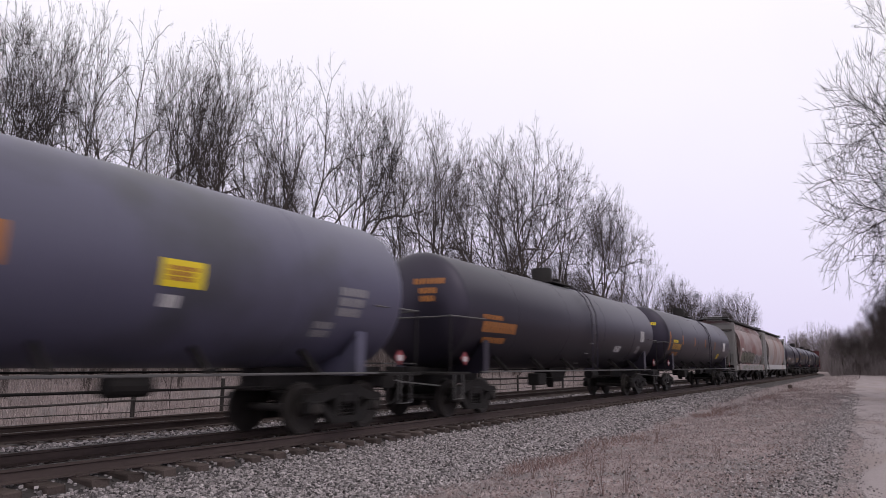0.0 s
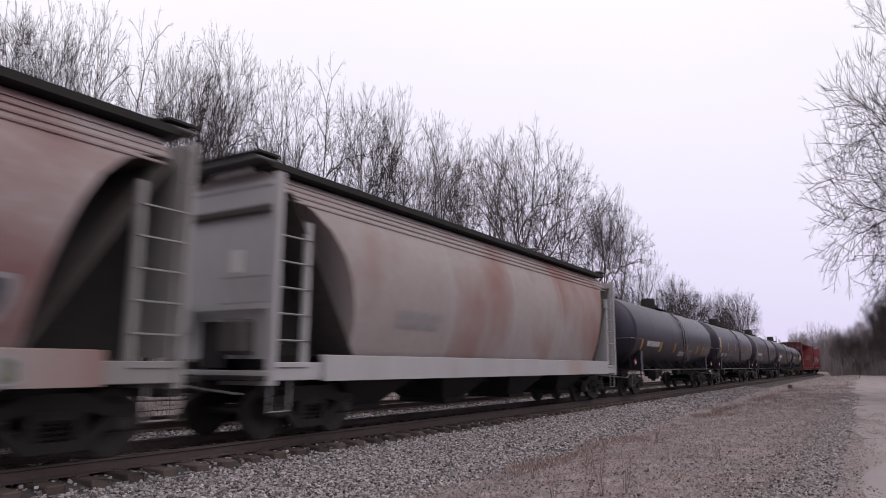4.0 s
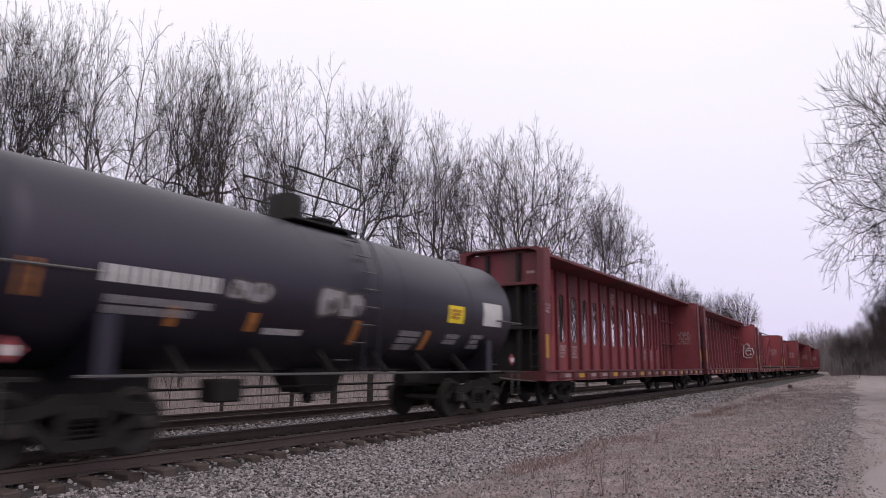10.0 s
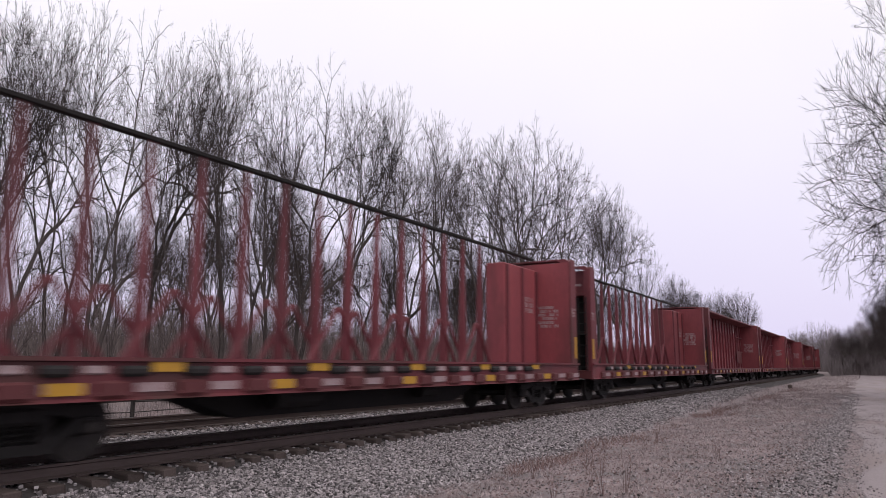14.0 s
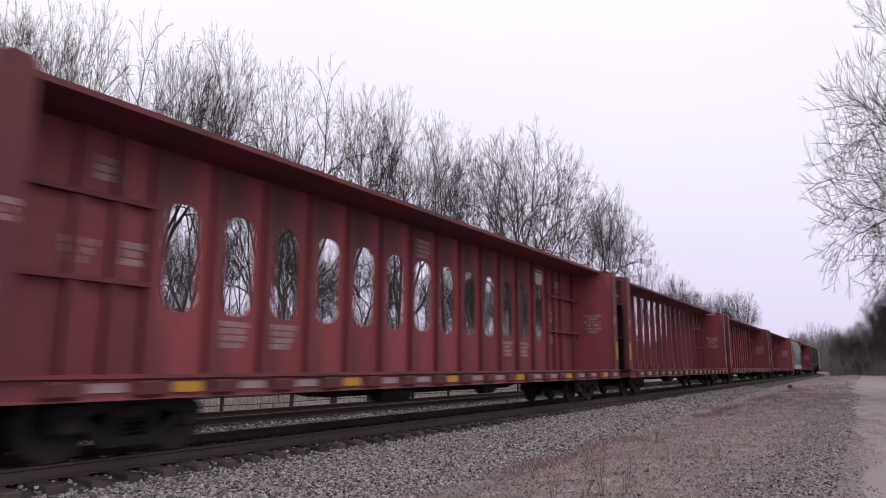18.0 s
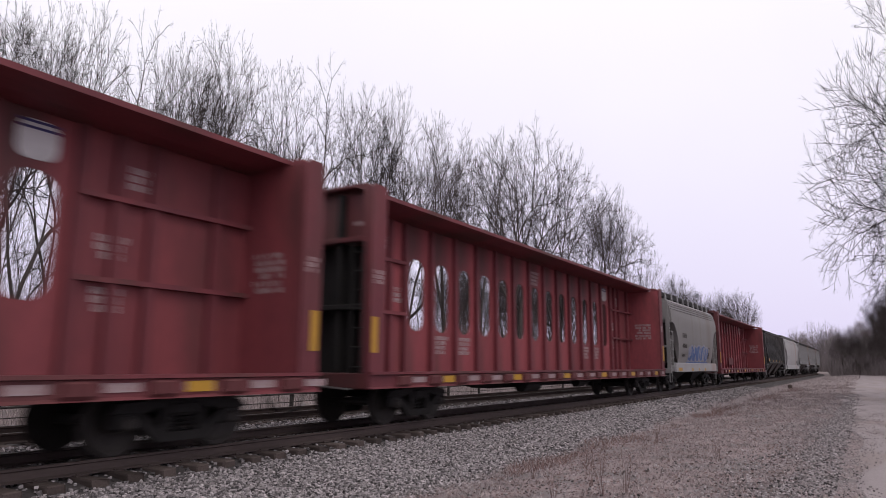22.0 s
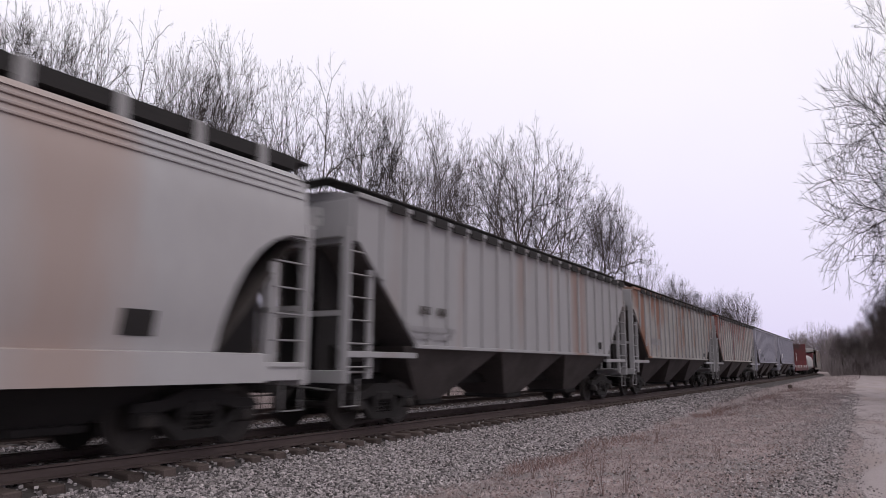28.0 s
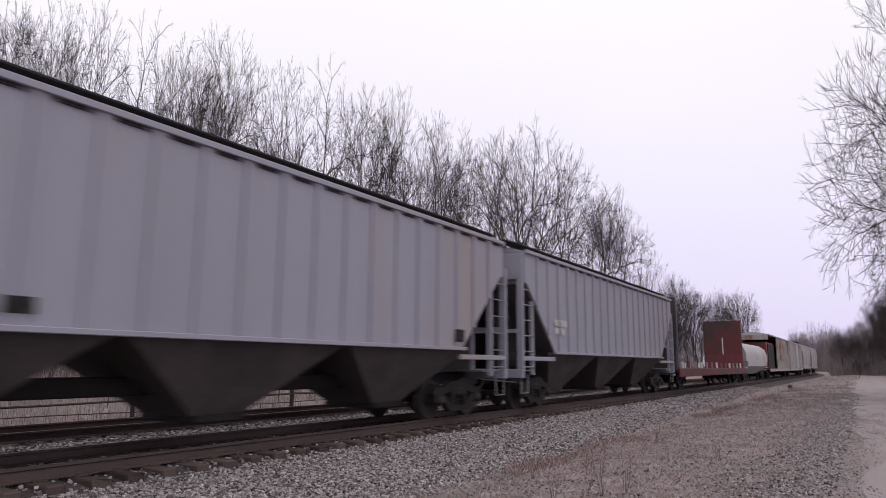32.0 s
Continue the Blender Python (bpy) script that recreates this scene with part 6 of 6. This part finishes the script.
def box_car(front, rear, label, wall, roof, opened):
    ob = car("boxcar", label)
    half = (rear - front) / 2
    h = half - 0.55
    part("floor", Geo().box(-h, h, -1.5, 1.5, 1.0, 1.12), M_CBDARK, ob)
    part("side_wall", Geo().box(-h + (6.5 if opened else 0.0), h, -1.55, -1.49, 1.0, 4.35), wall, ob)
    part("side_wall", Geo().box(-h, h, 1.49, 1.55, 1.0, 4.35), wall, ob)
    n = round((2 * h - (6.5 if opened else 0)) / 1.05)
    for k in range(n + 1):
        x = h - k * 1.05
        part("side_post", Geo().box(x - 0.06, x + 0.06, -1.61, -1.54, 1.05, 4.3, 0.02), wall, ob)
    for sgn in (-1, 1):
        part("end_wall", Geo().box(min(sgn * h, sgn * (h - 0.08)), max(sgn * h, sgn * (h - 0.08)), -1.5, 1.5, 1.1 if not (opened and sgn < 0) else 3.9, 4.35), wall, ob)
    part("roof", Geo().prism([(-1.62, 4.35), (-1.62, 4.45), (0, 4.72), (1.62, 4.45), (1.62, 4.35)], -h, h), roof, ob)
    if opened:
        part("load", Geo().box(-h + 0.5, -h + 6.2, -1.25, 1.25, 1.12, 3.7, 0.05), M_CBRED, ob, "red load inside the opened end")
        part("load_cover", Geo().box(-h + 1.2, -h + 6.4, -1.32, -1.26, 1.12, 3.5), M_DARKHOLE, ob)
    else:
        part("side_door", Geo().box(-1.5, 1.5, -1.68, -1.61, 1.1, 4.2, 0.02), wall, ob)
    part("side_sill", Geo().box(-h, h, -1.58, -1.50, 0.78, 1.02), wall, ob)
    trucks(ob, half - 2.4)
    ends(ob, half)
    return ob


TRAIN = []


def couple(make, front, rear, *args, **more):
    """Builds a car between two couplings, given in metres along the track at the start."""
    TRAIN.append((make(front, rear, *args, **more), (front + rear) / 2))


STRIPS = [(1.75, 1.95, 2.16, 3.14, "Y"), (4.72, 4.9, 2.37, 2.86, "Y"), (7.2, 7.4, 2.34, 2.86, "Y"), (10.46, 10.68, 2.35, 2.86, "Y"), (13.15, 13.38, 2.37, 2.86, "Y")]
couple(tank_car, -6.4, 12.85, M_GREYTANK, "blue-grey tank car with a bright yellow decal", [(12.12, 12.85, 2.33, 2.72, "B"), (12.2, 12.55, 2.02, 2.24, "W"), (15.4, 15.9, 1.74, 2.04, "G"), (15.9, 16.7, 2.13, 2.70, "G"), (9.8, 10.1, 2.36, 2.87, "O")], dome=-1.0, seed=1)
couple(tank_car, 12.85, 32.65, M_BLACK, "black tank car with orange stencilled lines", [(2.2, 3.32, 2.42, 2.57, "O"), (2.27, 4.21, 2.07, 2.41, "O"), (2.45, 3.73, 1.82, 2.0, "O"), (13.25, 13.95, 1.78, 2.05, "W"), (16.05, 16.55, 1.78, 2.1, "G"), (16.35, 16.95, 2.22, 2.78, "W")], head="O", radius=1.5, mid=2.66, seed=2)
couple(tank_car, 32.65, 52.7, M_BLACK, "black tank car with yellow stencilled lines and orange strips",
       [(1.6, 1.8, 2.04, 2.96, "O"), (4.29, 4.49, 2.39, 2.86, "O"), (7.24, 7.42, 2.37, 2.83, "O"), (10.12, 10.33, 2.34, 2.84, "O"), (13.08, 13.31, 2.31, 2.78, "O"),
        (2.3, 3.25, 2.44, 2.58, "B"), (2.31, 4.09, 2.06, 2.42, "Y"), (2.51, 3.86, 1.78, 2.01, "O"), (16.05, 16.85, 2.25, 2.8, "P"), (14.65, 15.25, 1.77, 2.05, "B")], head="B", dome=0.9, seed=3)
couple(hopper, 53.1, 70.95, M_HOXIDE, "rust-red covered hopper with faded paint and graffiti", "smooth", 4, [], end_paint=M_HDUN, sill_paint=M_HPINK, graffiti="green", seed=4, inset=1.05)
couple(hopper, 70.95, 90.4, M_HPINK, "faded pinkish grey covered hopper with rust patches", "smooth", 4, [(4.2, 6.0, 2.0, 2.4, "G")], end_paint=M_HWHITE, sill_paint=M_HWHITE, seed=5, inset=1.05)
couple(tank_car, 91, 109.95, M_BLACK, "black tank car with yellow strips and grey scrawls",
       [(2.35, 2.55, 1.95, 2.4, "Y"), (5.6, 5.8, 1.93, 2.4, "Y"), (8.3, 8.5, 1.93, 2.4, "Y"), (11.06, 11.24, 1.93, 2.4, "Y"), (13.59, 13.83, 1.93, 2.41, "Y"), (15.16, 15.4, 1.92, 2.39, "Y"), (16.6, 16.8, 1.85, 2.43, "Y"),
        (9.6, 10.9, 1.76, 2.06, "W"), (11.46, 12.59, 1.74, 2.16, "G"), (12.4, 13.24, 1.5, 1.77, "G"), (15.7, 16.5, 1.83, 2.32, "G"), (3.2, 5.4, 2.1, 2.4, "W")], dome=0.1, railing=True, seed=6)
couple(tank_car, 109.95, 127.7, M_BLACK, "black tank car with white stencilled blocks",
       [(1.7, 1.86, 2.53, 3.16, "W"), (1.92, 2.16, 2.19, 3.18, "Y"), (4.78, 4.98, 2.37, 2.88, "Y"), (7.78, 8.02, 2.36, 2.88, "Y"), (10.72, 10.94, 2.38, 2.89, "Y"), (13.72, 13.94, 2.37, 2.9, "Y"), (16.38, 16.6, 2.27, 3.22, "Y"),
        (2.68, 3.47, 1.92, 2.16, "W"), (4.05, 4.74, 1.93, 2.17, "W"), (5.35, 5.6, 1.92, 2.14, "G"), (5.9, 6.5, 1.96, 2.37, "G"), (6.0, 6.5, 1.54, 1.84, "G"), (7.1, 7.92, 1.98, 2.1, "G"), (10.3, 10.95, 3.05, 3.65, "S"), (10.95, 12.2, 1.94, 2.37, "S"),
        (13.0, 15.2, 1.65, 2.15, "S"), (14.0, 14.3, 2.0, 2.3, "W"), (15.2, 16.2, 2.48, 3.15, "G")], head="W", railing=True, seed=7)
couple(tank_car, 127.7, 145.4, M_BLACK, "black tank car with yellow strips and a white line of stencil",
       STRIPS + [(2.51, 5.18, 2.17, 2.50, "W"), (2.58, 4.05, 1.81, 2.08, "G"), (5.21, 6.83, 1.81, 2.11, "G"), (12, 13.8, 1.92, 2.34, "G"), (14.5, 15.2, 2.24, 2.81, "G")], head="W", seed=8)
couple(tank_car, 145.4, 163.05, M_BLACK, "black tank car with yellow strips and a broad white stencil",
       [(1.75, 1.95, 2.16, 3.14, "Y"), (4.48, 4.68, 2.29, 2.79, "Y"), (7.42, 7.64, 2.28, 2.79, "Y"), (10.48, 10.7, 2.28, 2.79, "Y"), (13.3, 13.52, 2.29, 2.79, "Y"), (2.3, 4.4, 2.2, 2.58, "W"), (2.4, 4.07, 1.84, 2.15, "W"), (15.2, 15.4, 2.18, 3.07, "Y"), (14.2, 15.1, 2.2, 2.84, "G")], head="W", seed=9)
couple(tank_car, 163.05, 178.6, M_BLACK, "short black tank car with a yellow decal and a white placard",
       [(10.9, 11.6, 2.25, 2.66, "B"), (12.6, 13.6, 2.26, 2.85, "P"), (1.38, 1.6, 2.05, 2.5, "O"), (3.48, 3.7, 1.75, 2.12, "O"), (4.96, 5.2, 1.74, 2.11, "O"), (7.58, 7.78, 1.65, 2.11, "O"), (10.1, 10.3, 1.60, 2.03, "O"), (2.39, 4.27, 2.28, 2.57, "W"),
        (2.5, 4.18, 1.9, 2.17, "G"), (4.4, 5.3, 2.2, 2.58, "S"), (6.45, 7.7, 2.05, 2.66, "S"), (9.15, 9.95, 1.57, 2.0, "G"), (11.0, 11.6, 1.74, 2.0, "G"), (5.36, 6.25, 1.74, 1.87, "W"), (12.2, 12.8, 1.66, 2.03, "G")], radius=1.45, mid=2.60, dome=-0.3, railing=True, seed=10)
couple(centerbeam, 178.7, 202.78, "window", "oxide-red centerbeam flatcar with rounded windows", seed=11)
couple(centerbeam, 202.78, 226.5, "open", "oxide-red centerbeam flatcar with open posts and white scrawl", "rear", seed=12)
couple(centerbeam, 226.5, 247.6, "thin", "red centerbeam flatcar with slender posts under a cable", seed=13)
couple(centerbeam, 247.6, 269, "thin", "red centerbeam flatcar with slender posts and braces", seed=14)
couple(centerbeam, 269, 293.1, "window", "oxide-red centerbeam flatcar with windows and dark scrawl", "dark", seed=15)
couple(centerbeam, 293.1, 317.1, "window", "oxide-red centerbeam flatcar with rounded windows", seed=16)
couple(centerbeam, 317.1, 341.1, "open", "oxide-red centerbeam flatcar with open posts", seed=17)
couple(centerbeam, 341.1, 365.5, "window", "oxide-red centerbeam flatcar with rounded windows", seed=18)
couple(centerbeam, 365.5, 389.55, "window", "oxide-red centerbeam flatcar with rounded windows", seed=19)
couple(hopper, 389.55, 402.65, M_HDUN, "short grey covered hopper with blue graffiti", "smooth", 2, [(2.95, 3.91, 2.70, 3.0, "K"), (2.95, 3.92, 2.18, 2.46, "K"), (2.95, 3.66, 1.72, 1.92, "K"), (9.35, 10.15, 2.25, 2.37, "K"), (9.45, 9.85, 1.72, 2.05, "D"),
       (1.72, 2.51, 1.02, 1.19, "Y"), (4.72, 5.1, 1.01, 1.16, "Y"), (6.5, 6.82, 1.01, 1.16, "Y"), (8.11, 8.45, 1.01, 1.16, "Y")], sill_paint=M_HWHITE, graffiti="blue", seed=20)
couple(centerbeam, 402.65, 426.8, "window", "oxide-red centerbeam flatcar with windows and pale graffiti", "front", seed=21)
couple(hopper, 426.8, 445.1, M_HBLACK, "dark grey ribbed covered hopper with yellow marks", "ribbed", 3, [(2.55, 2.94, 1.8, 2.06, "Y"), (5.79, 6.13, 1.73, 1.89, "Y"), (8.48, 8.89, 1.74, 1.91, "Y"), (11.17, 11.5, 1.72, 1.9, "Y"), (13.8, 14.1, 1.72, 1.9, "Y")], sign=M_GREYMARK, seed=22)
couple(hopper, 445.1, 463.5, M_HWHITE, "dirty white smooth-sided covered hopper with rust stains", "smooth", 3, [(14.4, 14.9, 1.63, 1.98, "D"), (3.2, 4.7, 2.2, 2.6, "G")], seed=23)
couple(hopper, 463.5, 481.83, M_HGREY, "weathered grey ribbed covered hopper", "ribbed", 3, [(2.9, 3.3, 2.33, 2.55, "K"), (3.6, 3.97, 2.33, 2.55, "K"), (2.6, 4.4, 1.8, 2.1, "G"), (14.4, 14.7, 1.85, 2.1, "D")], seed=24)
couple(hopper, 481.83, 500.2, M_HRUST, "rust-streaked grey ribbed covered hopper", "ribbed", 3, [(3.17, 4.77, 2.2, 2.5, "G"), (14.37, 14.77, 1.8, 2.0, "D")], end_paint=M_HGREY, ribs_paint=M_HGREY, seed=25)
couple(hopper, 500.2, 518.52, M_TOPRUST, "rust-streaked grey ribbed covered hopper with red patches", "ribbed", 3, [(3.8, 5.4, 2.2, 2.6, "G"), (7.0, 7.72, 1.69, 4.38, "R")], end_paint=M_HGREY, ribs_paint=M_HGREY, seed=26)
couple(hopper, 518.52, 537.05, M_HLILAC, "pale blue-grey ribbed covered hopper with white stencils", "ribbed", 3, [(2.29, 2.71, 2.39, 2.83, "W"), (2.99, 3.37, 2.39, 2.85, "W"), (3.77, 4.11, 2.17, 2.35, "D"), (4.58, 4.95, 2.17, 2.36, "D"), (5.43, 5.79, 1.82, 2.02, "D"), (15.28, 15.68, 1.8, 2.1, "D")], seed=27)
couple(hopper, 537.05, 555.6, M_HLILAC, "pale blue-grey ribbed covered hopper", "ribbed", 3, [(2.75, 3.75, 2.2, 2.7, "W")], seed=28)
couple(flat_car, 555.6, 578.8)
couple(coil_car, 578.8, 593.6)
couple(box_car, 593.6, 614.8, "weathered tan boxcar with an opened end and a red load", M_HRUST, M_HWHITE, True)
couple(box_car, 614.8, 633.8, "dirty white ribbed boxcar", M_HWHITE, M_HWHITE, False)
couple(hopper, 633.8, 651.8, M_HWHITE, "dirty white smooth-sided covered hopper", "smooth", 3, seed=30)
couple(hopper, 651.8, 669.8, M_HWHITE, "dirty white smooth-sided covered hopper", "smooth", 3, seed=31)


def travelled(t):
    """How far the train has come at t seconds."""
    def at(q):
        return 16 * (16.279 * q + 0.284 * q * q / 2 - 0.0668 * q ** 3 / 3)
    return at((t - 16) / 16) - at(-1)


def motions():
    """The train runs past at about 16 m/s; its wheels turn while they pass near."""
    for ob, middle in TRAIN:
        rows = []
        for i in range(33):
            s = middle - travelled(i)
            p = along(s)
            rows.append((i, pose(p.x, p.y, 0, 0, 0, math.degrees(heading(s)))))
        walk(ob, rows)
    middles = {ob: middle for ob, middle in TRAIN}
    for ob, x, wheels in WHEELS:
        start = middles[ob] + x
        rest = wheels.location.copy()
        near = [i for i in range(frame(32)) if -3 < start - travelled(i / FPS) < 34]
        if not near:
            continue
        rows = [(i / FPS, Matrix.Translation(rest) @ pose(0, 0, 0, 0, -math.degrees((travelled(i / FPS) - travelled(near[0] / FPS)) / 0.457), 0)) for i in near]
        if near[0] > 0:
            rows.insert(0, (0, rows[0][1]))
        if near[-1] < frame(32) - 1:
            rows.append((32, rows[-1][1]))
        walk(wheels, rows)


motions()
